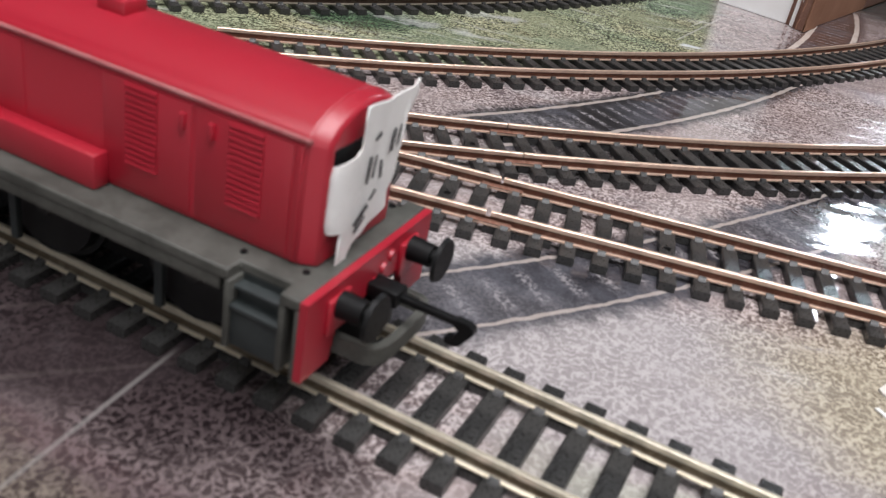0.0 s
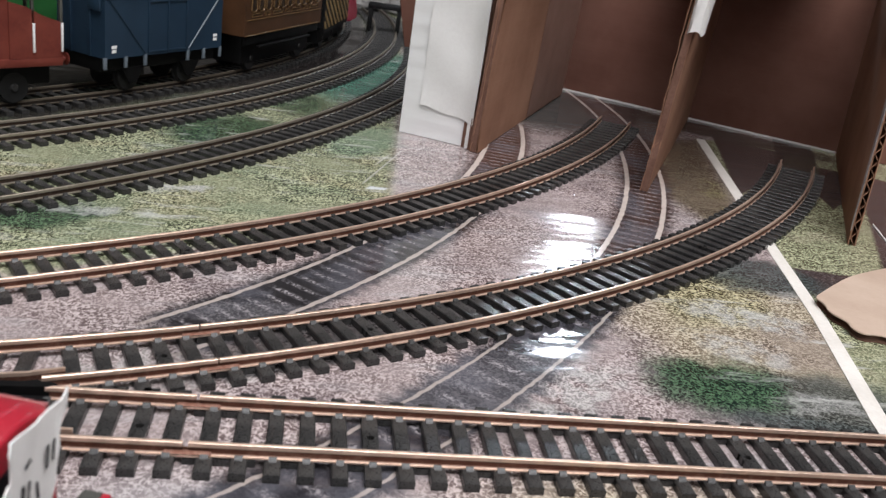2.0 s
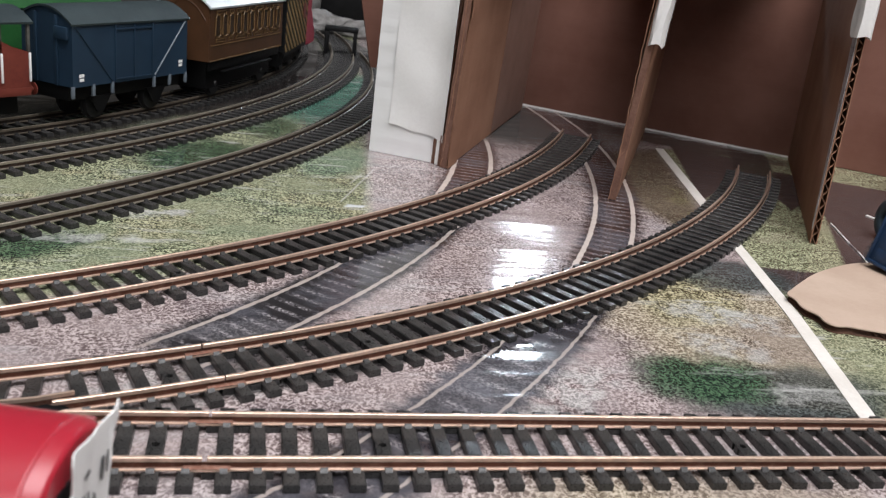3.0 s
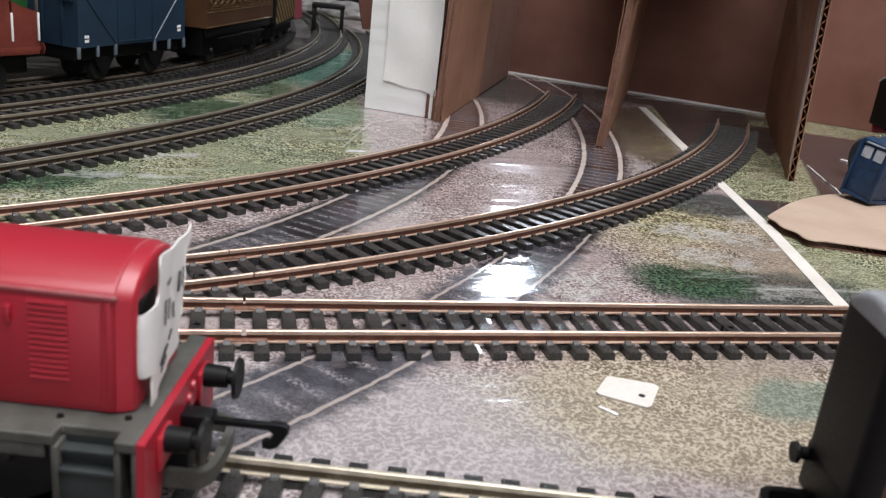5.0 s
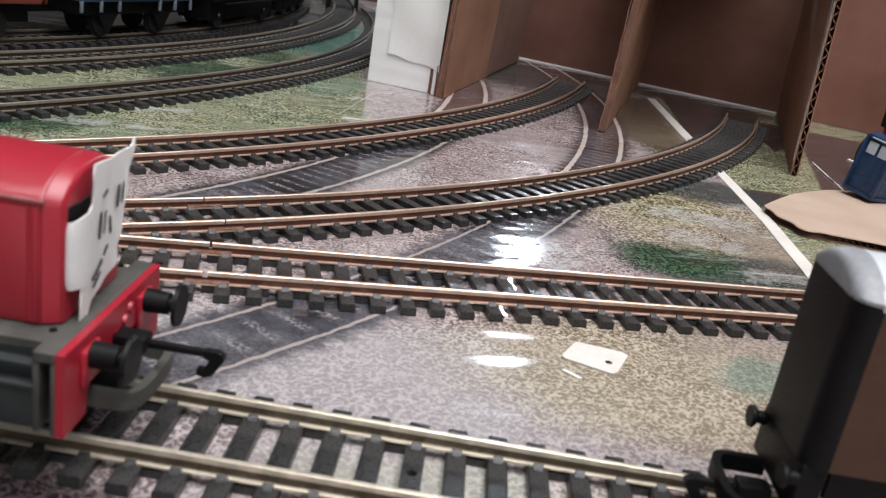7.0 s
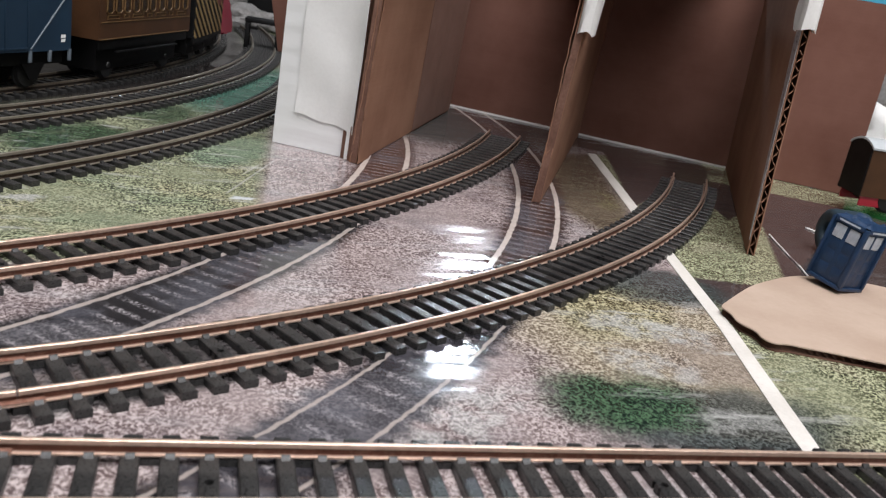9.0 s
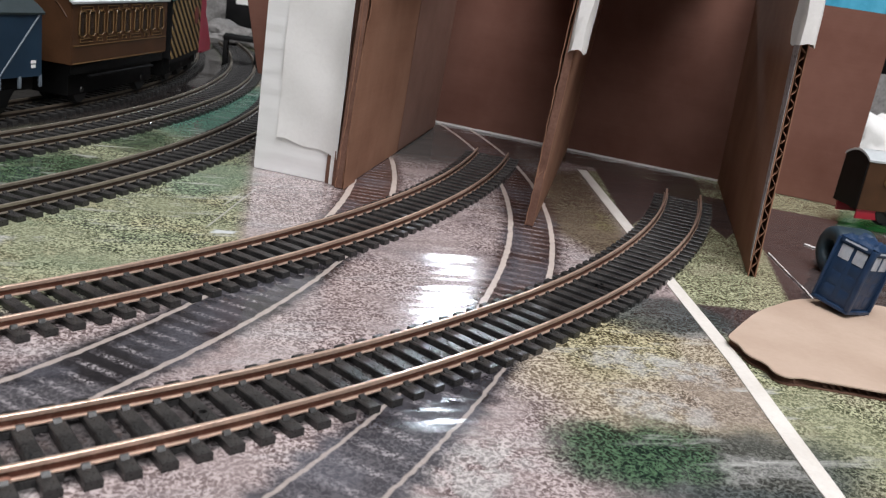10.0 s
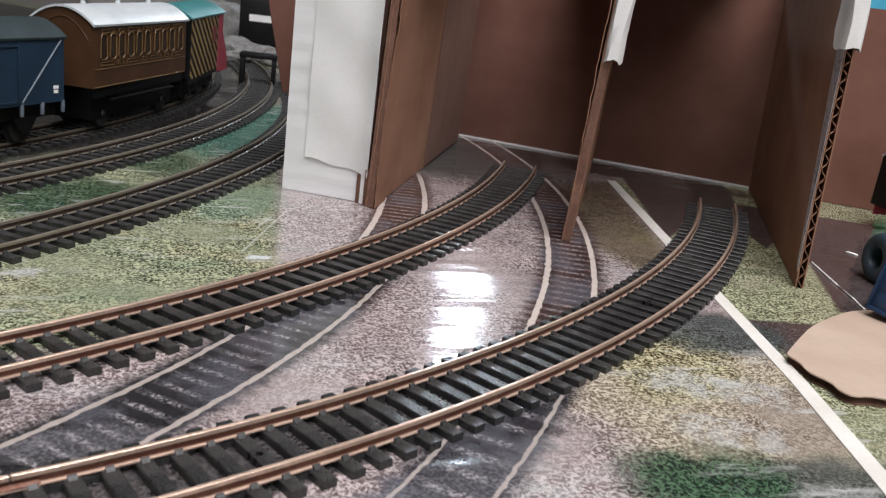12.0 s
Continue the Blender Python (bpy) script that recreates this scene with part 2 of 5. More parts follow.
        bed = n.math("MULTIPLY", n.math("MAXIMUM", core, ends), reach)
        dashes = n.math("MULTIPLY", n.math("MULTIPLY", n.step(phase, pitch * 0.20, pitch * 0.08), n.step(off, 6.2, 3.6)), n.step(n.noise(p0, 0.9, 2.0, 0.6), 0.46, 0.60))
        gap = n.mix(sp, (0.022, 0.020, 0.023), ballast)
        smear = n.step(n.noise(n.vec("ADD", p0, (40.0, 11.0, 0.0)), 0.035, 3.0, 0.6), 0.46, 0.62)
        bedc = n.mix(n.math("MULTIPLY", tie, 0.9), gap, reddish)
        bedc = n.mix(n.math("MULTIPLY", dashes, 0.75), bedc, (0.42, 0.39, 0.40))
        bedc = n.mix(n.math("MULTIPLY", smear, 0.55), bedc, n.mix(grain, (0.065, 0.067, 0.080), (0.17, 0.17, 0.20)))
        bedc = n.mix(bed_haze, bedc, n.mix(sp, (0.17, 0.165, 0.185), (0.40, 0.38, 0.405)))
        colour = n.mix(n.math("MULTIPLY", bed, 0.97), colour, bedc)
        lx, ly = n.math("SUBTRACT", x, cx), n.math("SUBTRACT", y, cy)
        away = n.math("ABSOLUTE", n.math("SUBTRACT", n.math("SQRT", n.math("ADD", n.math("MULTIPLY", lx, lx), n.math("MULTIPLY", ly, ly))), radius))
        away = n.math("ADD", away, n.math("MULTIPLY", n.math("SUBTRACT", n.noise(p0, 0.25, 2.0), 0.5), 1.3))
        line = n.math("MULTIPLY", n.step(n.math("ABSOLUTE", n.math("SUBTRACT", away, half)), thick + 0.2, thick - 0.2), reach)
        return n.mix(n.math("MULTIPLY", line, bright), colour, n.mix(n.noise(p0, 0.4, 3.0), (0.52, 0.43, 0.385), (0.78, 0.69, 0.63)))

    bed_haze = n.math("MAXIMUM", n.math("MULTIPLY", blob(-30, 58, 22, 6, 12), 0.28), n.math("MULTIPLY", n.math("MAXIMUM", blob(36, 28, 44, 16, 20), blob(-22, -40, 52, 14, 10)), 0.24))
    colour = printed(-373.3, 387.8, 541.6, 8.3, -66, -31, 8.0, colour, (0.017, 0.017, 0.022), (0.085, 0.081, 0.093), 0.50, 0.52)
    colour = printed(-373.3, 387.8, 541.6, 8.3, -31, 6, 6.0, colour, (0.034, 0.019, 0.017), (0.20, 0.130, 0.120), 1.0, 0.92)
    colour = printed(-357.7, 372.5, 454.0, 9.0, -47, -26, 5.6, colour, (0.012, 0.012, 0.014), (0.070, 0.066, 0.072), 0.75, 0.62)
    colour = printed(-357.7, 372.5, 454.0, 9.0, -26, -8, 5.6, colour, (0.040, 0.020, 0.018), (0.25, 0.150, 0.135), 1.15, 0.95)
    # gravel darkened south of the shunter; shade along its side painted in
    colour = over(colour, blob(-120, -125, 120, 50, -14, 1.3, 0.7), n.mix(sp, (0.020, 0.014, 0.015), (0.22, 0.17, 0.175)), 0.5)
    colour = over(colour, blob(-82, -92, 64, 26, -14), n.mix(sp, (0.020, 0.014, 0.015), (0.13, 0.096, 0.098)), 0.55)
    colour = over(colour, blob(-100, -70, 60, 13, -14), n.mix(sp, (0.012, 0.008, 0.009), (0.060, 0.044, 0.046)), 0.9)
    colour = over(colour, area([(8.5, 171), (15.5, 171.2), (17, 174.2), (10, 175)], 1.0), (0.74, 0.77, 0.80), 0.85)
    # scratches on the laminate
    for ox, slope, y0, y1 in ((59.5, 0.20, -110, -70), (60.0, 0.38, 178, 232), (72.0, 0.42, 205, 222)):
        scr = n.step(n.math("ABSOLUTE", n.math("SUBTRACT", n.math("SUBTRACT", n.math("MULTIPLY", y, slope), x), ox)), 0.55, 0.2)
        scr = n.math("MULTIPLY", scr, n.math("MULTIPLY", n.step(y, y0 - 3, y0 + 3), n.step(y, y1 + 2, y1 - 2)))
        colour = over(colour, scr, (0.34, 0.32, 0.31) if y1 < 0 else (0.6, 0.58, 0.56), 0.4 if y1 < 0 else 0.6)
    # long shallow waves, fine ripples and orange peel of the laminate
    swell = n.noise(n.vec("MULTIPLY", p0, (0.010, 0.026, 0.0)), 1.0, 1.0, 0.5)
    wave = n.noise(n.vec("MULTIPLY", p0, (0.024, 0.10, 0.0)), 1.0, 1.6, 0.5)
    orange = n.noise(p0, 0.55, 2.0, 0.6)
    normal = n.bump(orange, 0.25, 0.0001, n.bump(wave, 0.6, 0.0008, n.bump(swell, 1.0, 0.0014)))
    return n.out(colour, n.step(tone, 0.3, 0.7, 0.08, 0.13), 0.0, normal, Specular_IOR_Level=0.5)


def card_material(name, dark, light, rough=0.85, flute=0.3):
    n = Nodes(name)
    p = n.local()
    big = n.noise(p, 0.02, 4.0, 0.6)
    lines = n.noise(n.vec("MULTIPLY", p, (0.02, 0.02, 1.0)), 0.9, 2.0, 0.5)
    fibre = n.noise(n.vec("MULTIPLY", p, (0.4, 0.4, 2.0)), 1.5, 4.0, 0.7)
    f = n.math("ADD", n.math("MULTIPLY", big, 0.78), n.math("ADD", n.math("MULTIPLY", lines, 0.08), n.math("MULTIPLY", fibre, 0.14)))
    colour = n.mix(n.step(f, 0.3, 0.7), dark, light)
    return n.out(colour, rough, 0.0, n.bump(n.math("ADD", n.math("MULTIPLY", lines, flute), n.math("MULTIPLY", fibre, 0.3)), 0.25, 0.0003), Specular_IOR_Level=0.25)


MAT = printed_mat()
SLEEPER = worn("sleeper_plastic", (0.010, 0.0100, 0.0105), (0.052, 0.051, 0.050), 0.31, 0.0, 0.25, 2.2, 0.35, 0.0002, 0.42)


def rail_metal(name, polished, tarnish_shade, rough, amount):
    """Rolled rail: polished head, tarnished web whose dark colour also holds shade."""
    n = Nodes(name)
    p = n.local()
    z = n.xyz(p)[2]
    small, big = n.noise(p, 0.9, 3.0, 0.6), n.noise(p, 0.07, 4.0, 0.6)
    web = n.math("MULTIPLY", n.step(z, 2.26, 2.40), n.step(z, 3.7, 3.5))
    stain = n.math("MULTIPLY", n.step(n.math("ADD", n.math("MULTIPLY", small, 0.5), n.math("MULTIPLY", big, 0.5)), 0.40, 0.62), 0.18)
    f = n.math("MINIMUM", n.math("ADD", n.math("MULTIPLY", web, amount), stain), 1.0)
    return n.out(n.mix(f, polished, tarnish_shade), n.math("ADD", rough, n.math("MULTIPLY", f, 0.15)), 0.62, n.bump(small, 0.25, 0.0001))


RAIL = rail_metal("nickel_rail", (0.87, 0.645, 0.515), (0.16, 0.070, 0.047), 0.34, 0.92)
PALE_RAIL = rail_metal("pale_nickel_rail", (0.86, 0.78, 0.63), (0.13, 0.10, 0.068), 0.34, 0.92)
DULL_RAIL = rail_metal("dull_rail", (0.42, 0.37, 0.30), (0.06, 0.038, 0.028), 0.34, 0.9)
# darker copy of the dull rail: shade on the train's track put into colour
DARK_RAIL = rail_metal("shaded_rail", (0.24, 0.20, 0.155), (0.03, 0.022, 0.018), 0.45, 0.9)
CARD = card_material("brown_card", (0.25, 0.124, 0.078), (0.38, 0.210, 0.138))
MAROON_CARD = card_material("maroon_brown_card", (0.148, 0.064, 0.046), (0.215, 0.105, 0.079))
CARD_EDGE = worn("card_edge", (0.13, 0.065, 0.047), (0.24, 0.135, 0.10), 0.9, 0.0, 0.05, 1.0, 0.3, 0.0003, 0.2)
CARD_PALE = card_material("pale_card", (0.44, 0.325, 0.25), (0.56, 0.435, 0.35))


def fluted_white_card():
    """White liner that shows the soft ridges of the flutes beneath."""
    n = Nodes("white_card")
    p = n.local()
    z = n.xyz(p)[2]
    bend = n.math("ADD", z, n.math("MULTIPLY", n.noise(p, 0.05, 2.0), 6.0))
    ridge = n.math("ADD", n.math("MULTIPLY", n.math("SINE", n.math("MULTIPLY", bend, 0.7)), 0.3), n.math("MULTIPLY", n.noise(n.vec("MULTIPLY", p, (0.25, 0.25, 1.0)), 0.16, 2.0), 1.6))
    colour = n.mix(n.noise(p, 0.04, 3.0, 0.6), (0.80, 0.80, 0.80), (0.90, 0.90, 0.89))
    return n.out(colour, 0.8, 0.0, n.bump(n.math("ADD", ridge, n.math("MULTIPLY", n.noise(p, 1.2, 3.0), 0.12)), 0.32, 0.0006), Specular_IOR_Level=0.25)


WHITE_CARD = fluted_white_card()
PAPER = worn("white_paper", (0.82, 0.81, 0.795), (0.90, 0.895, 0.88), 0.7, 0.0, 0.03, 0.8, 0.06, 0.0002, 0.3)
DULL_TAPE = worn("dull_parcel_tape", (0.20, 0.112, 0.086), (0.30, 0.178, 0.142), 0.55, 0.0, 0.03, 0.4, 0.3, 0.0003, 0.4)
OFFWHITE = worn("aged_paper", (0.66, 0.62, 0.57), (0.78, 0.745, 0.70), 0.75, 0.0, 0.05, 0.8, 0.3, 0.0003, 0.3)
# pale milky base puts the tape's sheen into its colour
TAPE = worn("clear_tape_over_card", (0.58, 0.57, 0.60), (0.74, 0.73, 0.76), 0.30, 0.0, 0.05, 0.5, 0.4, 0.0004)
TAPE.node_tree.nodes["Principled BSDF"].inputs["Alpha"].default_value = 0.7
RED = worn("red_paint", (0.385, 0.011, 0.026), (0.425, 0.014, 0.034), 0.40, 0.0, 0.02, 2.5, 0.03, 0.00005, 0.7)
RED.node_tree.nodes["Principled BSDF"].inputs["Coat Weight"].default_value = 0.35
RED.node_tree.nodes["Principled BSDF"].inputs["Coat Roughness"].default_value = 0.3
DUSTY_RED = worn("dusty_red_paint", (0.36, 0.075, 0.085), (0.42, 0.19, 0.185), 0.6, 0.0, 0.12, 1.5, 0.1, 0.0001)
GREY = worn("weathered_grey_paint", (0.045, 0.045, 0.039), (0.105, 0.104, 0.093), 0.6, 0.0, 0.15, 1.5, 0.25, 0.0001)
STEP = worn("blue_grey_step_paint", (0.020, 0.025, 0.026), (0.043, 0.050, 0.050), 0.55, 0.0, 0.15, 1.5, 0.25, 0.0001)
BLACK = worn("black_plastic", (0.002, 0.002, 0.0023), (0.007, 0.007, 0.0075), 0.5, 0.0, 0.1, 2.0, 0.2, 0.0001, 0.22)
BLUE = worn("blue_van_paint", (0.010, 0.025, 0.048), (0.017, 0.040, 0.070), 0.45, 0.0, 0.05, 1.5, 0.15, 0.0001)
VAN_GREY = worn("blue_grey_strap", (0.10, 0.13, 0.16), (0.17, 0.20, 0.23), 0.5)
BROWN = worn("brown_coach_paint", (0.052, 0.022, 0.009), (0.088, 0.039, 0.017), 0.45, 0.0, 0.06, 1.5, 0.15, 0.0001)
GOLD = worn("gold_lining", (0.115, 0.063, 0.023), (0.175, 0.10, 0.038), 0.45, 0.0, 0.1, 1.5, 0.1, 0.0001)
ROOF = worn("white_roof_paint", (0.52, 0.56, 0.58), (0.70, 0.74, 0.76), 0.35, 0.0, 0.04, 1.0, 0.1, 0.0001)
FASCIA = worn("grey_roof_end_paint", (0.24, 0.25, 0.27), (0.36, 0.37, 0.39), 0.4, 0.0, 0.06, 1.0, 0.1, 0.0001)
DARKROOF = worn("dark_roof_paint", (0.018, 0.028, 0.032), (0.040, 0.058, 0.063), 0.5, 0.0, 0.06, 1.0, 0.15, 0.0001)
RUST = worn("red_oxide_wagon", (0.12, 0.020, 0.014), (0.19, 0.040, 0.026), 0.5, 0.0, 0.1, 1.5, 0.15, 0.0001)
KIOSK = worn("dark_blue_kiosk", (0.010, 0.029, 0.072), (0.018, 0.048, 0.112), 0.45, 0.0, 0.2, 2.0, 0.2, 0.0001)
PANE = worn("pale_window_print", (0.42, 0.47, 0.55), (0.58, 0.62, 0.68), 0.35, 0.0, 0.2, 2.0, 0.1, 0.0001)
YELLOW = worn("yellow_paint", (0.48, 0.30, 0.03), (0.66, 0.45, 0.06), 0.5)
STRIPE = worn("gold_stripe", (0.24, 0.15, 0.055), (0.36, 0.24, 0.09), 0.5)
WINDOW_BROWN = worn("dark_coach_glazing", (0.016, 0.009, 0.005), (0.034, 0.019, 0.010), 0.3)
PINK = worn("bright_red_plastic", (0.32, 0.012, 0.036), (0.46, 0.034, 0.085), 0.35)
GREEN = worn("green_plastic", (0.014, 0.13, 0.028), (0.034, 0.22, 0.055), 0.35)
DARK_GREEN = worn("dark_green_paint", (0.012, 0.070, 0.018), (0.024, 0.115, 0.032), 0.4)
CYAN = worn("light_blue_plastic", (0.04, 0.32, 0.50), (0.10, 0.48, 0.68), 0.4)
TEAL = worn("teal_paint", (0.03, 0.19, 0.20), (0.06, 0.28, 0.29), 0.4)
RUBBER = worn("dark_blue_rubber", (0.014, 0.030, 0.045), (0.035, 0.068, 0.090), 0.5)
WHEEL = worn("blackened_wheel", (0.007, 0.007, 0.0075), (0.020, 0.020, 0.020), 0.4, 0.0, 0.1, 1.5, 0.2, 0.0001, 0.4)
STEEL = worn("wheel_steel", (0.03, 0.03, 0.03), (0.08, 0.078, 0.075), 0.45, 0.6)
PALEGREY = worn("pale_grey_clutter", (0.15, 0.145, 0.14), (0.34, 0.33, 0.32), 0.6, 0.0, 0.05, 0.4)
WALLPAINT = worn("wall_paint", (0.30, 0.285, 0.27), (0.36, 0.345, 0.33), 0.9, 0.0, 0.002, 0.05)
CEILPAINT = worn("ceiling_paint", (0.66, 0.65, 0.62), (0.74, 0.73, 0.70), 0.9, 0.0, 0.002, 0.05)
WOOD = worn("table_wood", (0.13, 0.07, 0.035), (0.22, 0.13, 0.07), 0.5, 0.0, 0.01, 0.2)
CARPET = worn("carpet", (0.06, 0.055, 0.05), (0.11, 0.10, 0.09), 0.95, 0.0, 0.01, 0.4)
INK = worn("black_marker", (0.015, 0.015, 0.018), (0.03, 0.03, 0.033), 0.6)

# ---------------------------------------------------------------- mesh helpers (millimetres)
def box(bm, x0, x1, y0, y1, z0, z1, bevel=0.0):
    ret = bmesh.ops.create_cube(bm, size=1.0)
    vs = ret["verts"]
    for v in vs:
        v.co = Vector((x0 if v.co.x < 0 else x1, y0 if v.co.y < 0 else y1, z0 if v.co.z < 0 else z1))
    if bevel > 0:
        es = list({e for v in vs for e in v.link_edges})
        bmesh.ops.bevel(bm, geom=es, offset=bevel, segments=2, profile=0.5, affect="EDGES")


def tube(bm, a, b, r0, r1=None, seg=16, caps=True):
    a, b = Vector(a), Vector(b)
    r1 = r0 if r1 is None else r1
    m = Matrix.Translation((a + b) / 2) @ (b - a).to_track_quat("Z", "Y").to_matrix().to_4x4()
    bmesh.ops.create_cone(bm, cap_ends=caps, segments=seg, radius1=r0, radius2=r1, depth=(b - a).length, matrix=m)


def prism(bm, outline, axis, lo, hi):
    """An outline in the two other axes, drawn out along axis from lo to hi."""
    def at(u, v, w):
        return {"x": (w, u, v), "y": (u, w, v), "z": (u, v, w)}[axis]
    a = [bm.verts.new(at(u, v, lo)) for u, v in outline]
    b = [bm.verts.new(at(u, v, hi)) for u, v in outline]
    bm.faces.new(a)
    bm.faces.new(b[::-1])
    for i in range(len(a)):
        j = (i + 1) % len(a)
        bm.faces.new((a[i], b[i], b[j], a[j]))
    bmesh.ops.recalc_face_normals(bm, faces=bm.faces)


def sweep(bm, points, profile, closed=True):
    """A profile (sideways, up) swept along points in the plane, each (x, y, heading in radians)."""
    rings = []
    for px, py, h in points:
        nx, ny = -math.sin(h), math.cos(h)
        rings.append([bm.verts.new((px + nx * s, py + ny * s, z)) for s, z in profile])
    for r0, r1 in zip(rings, rings[1:]):
        for i in range(len(profile)):
            j = (i + 1) % len(profile)
            bm.faces.new((r0[i], r0[j], r1[j], r1[i]))
    bm.faces.new(rings[0])
    bm.faces.new(rings[-1][::-1])
    bmesh.ops.recalc_face_normals(bm, faces=bm.faces)


def bead(bm, pts, r, closed=False, seg=6):
    """One continuous round bead along points in space."""
    pts = [Vector(q) for q in pts]
    k, rings = len(pts), []
    for i, q in enumerate(pts):
        a = pts[(i - 1) % k] if closed else pts[max(i - 1, 0)]
        b = pts[(i + 1) % k] if closed else pts[min(i + 1, k - 1)]
        m = (b - a).to_track_quat("Z", "Y").to_matrix()
        rings.append([bm.verts.new(q + m @ Vector((r * math.cos(2 * math.pi * j / seg), r * math.sin(2 * math.pi * j / seg), 0))) for j in range(seg)])
    for r0, r1 in zip(rings, rings[1:] + rings[:1] if closed else rings[1:]):
        off = min(range(seg), key=lambda o: (r1[o].co - r0[0].co).length)
        for j in range(seg):
            bm.faces.new((r0[j], r0[(j + 1) % seg], r1[(j + 1 + off) % seg], r1[(j + off) % seg]))
    if not closed:
        bm.faces.new(rings[0])
        bm.faces.new(rings[-1])
    bmesh.ops.recalc_face_normals(bm, faces=bm.faces)


def to_mesh(name, bm, material, smooth=False):
    bmesh.ops.scale(bm, vec=(0.001, 0.001, 0.001), verts=bm.verts)
    limit = radians(60 if smooth else 32)
    for f in bm.faces:
        f.smooth = True
    for e in bm.edges:
        e.smooth = len(e.link_faces) == 2 and e.calc_face_angle(0.0) < limit
    me = bpy.data.meshes.new(name)
    bm.to_mesh(me)
    bm.free()
    me.materials.append(material)
    return me


def part(name, bm, material, parent, label="", smooth=False, m=None):
    ob = new(name, to_mesh(name, bm, material, smooth))
    ob.parent = parent
    if m is not None:
        ob.matrix_basis = m
    if label:
        ob["label"] = label
    return ob


def thing(name, label, category, m=None, group="", kind=""):
    ob = new(name)
    ob.empty_display_size = 0.01
    if m is not None:
        ob.matrix_world = m
    return tagged(ob, label, category, group, kind)


def solid(name, bm, material, label, category, m=None, group="", kind="", smooth=False):
    ob = new(name, to_mesh(name, bm, material, smooth))
    if m is not None:
        ob.matrix_world = m
    return tagged(ob, label, category, group, kind)


def at(x, y, z=0.0, turn=0.0):
    return pose(x / 1000, y / 1000, z / 1000, 0, 0, turn)


# ---------------------------------------------------------------- structure: room, table, printed board
def room():
    bm = bmesh.new()
    box(bm, -2600, 2600, -2600, 2600, -780, -750)
    solid("floor", bm, CARPET, "dark carpeted floor of the room", "floor", kind="structure")
    for name, b in (("wall_north", (-2600, 2600, 2600, 2660)), ("wall_south", (-2600, 2600, -2660, -2600)),
                    ("wall_east", (2600, 2660, -2600, 2600)), ("wall_west", (-2660, -2600, -2600, 2600))):
        bm = bmesh.new()
        box(bm, *b, -750, 1750)
        solid(name, bm, WALLPAINT, "plain painted wall of the room", "wall", kind="structure")
    bm = bmesh.new()
    box(bm, -2660, 2660, -2660, 2660, 1750, 1800)
    solid("ceiling", bm, CEILPAINT, "plain white ceiling of the room", "ceiling", kind="structure")


def table():
    t = thing("table", "wooden table that carries the printed railway board", "table")
    bm = bmesh.new()
    box(bm, -900, 900, -600, 1500, -24, -1.2, 2.0)
    part("tabletop", bm, WOOD, t)
    for px, py in ((-850, -550), (850, -550), (-850, 1450), (850, 1450)):
        bm = bmesh.new()
        box(bm, px - 30, px + 30, py - 30, py + 30, -749, -24)
        part("leg", bm, WOOD, t)


def board():
    bm = bmesh.new()
    bmesh.ops.create_grid(bm, x_segments=60, y_segments=60, size=1.0)
    for v in bm.verts:
        px, py = v.co.x * 850, 430 + v.co.y * 1000
        v.co = Vector((px, py, 0.0))
    geom = bmesh.ops.extrude_face_region(bm, geom=bm.faces[:])
    for v in geom["geom"]:
        if isinstance(v, bmesh.types.BMVert):
            v.co.z = -1.2
    bmesh.ops.recalc_face_normals(bm, faces=bm.faces)
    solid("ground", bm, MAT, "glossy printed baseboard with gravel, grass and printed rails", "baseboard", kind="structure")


room()
table()
board()

# ---------------------------------------------------------------- track
TIE_TOP, HALF = 1.9, 8.5
RAIL_PROFILE = [(-1.1, 1.9), (-1.1, 2.2), (-0.26, 2.42), (-0.22, 3.3), (-0.45, 3.5), (-0.45, 4.45), (-0.3, 4.6),
                (0.3, 4.6), (0.45, 4.45), (0.45, 3.5), (0.22, 3.3), (0.26, 2.42), (1.1, 2.2), (1.1, 1.9)]


def arc(cx, cy, r, a0, a1, step=6.0):
    """Points along an arc run anticlockwise, with headings."""
    k = max(2, int(abs(radians(a1 - a0)) * r / step))
    return [(cx + r * math.cos(a), cy + r * math.sin(a), a + math.pi / 2) for a in (radians(a0 + (a1 - a0) * i / k) for i in range(k + 1))]


def line(x0, y0, turn, length, step=40.0):
    k = max(1, int(length / step))
    h = radians(turn)
    return [(x0 + math.cos(h) * length * i / k, y0 + math.sin(h) * length * i / k, h) for i in range(k + 1)]


def aside(points, d):
    return [(px - math.sin(h) * d, py + math.cos(h) * d, h) for px, py, h in points]


def along(points, pitch, start=0.0):
    """Places every pitch along a chain of points."""
    out, want, gone = [], start, 0.0
    for (x0, y0, h0), (x1, y1, h1) in zip(points, points[1:]):
        d = math.hypot(x1 - x0, y1 - y0)
        while want <= gone + d:
            f = (want - gone) / d
            out.append((x0 + (x1 - x0) * f, y0 + (y1 - y0) * f, h0 + (h1 - h0) * f))
            want += pitch
        gone += d
    return out


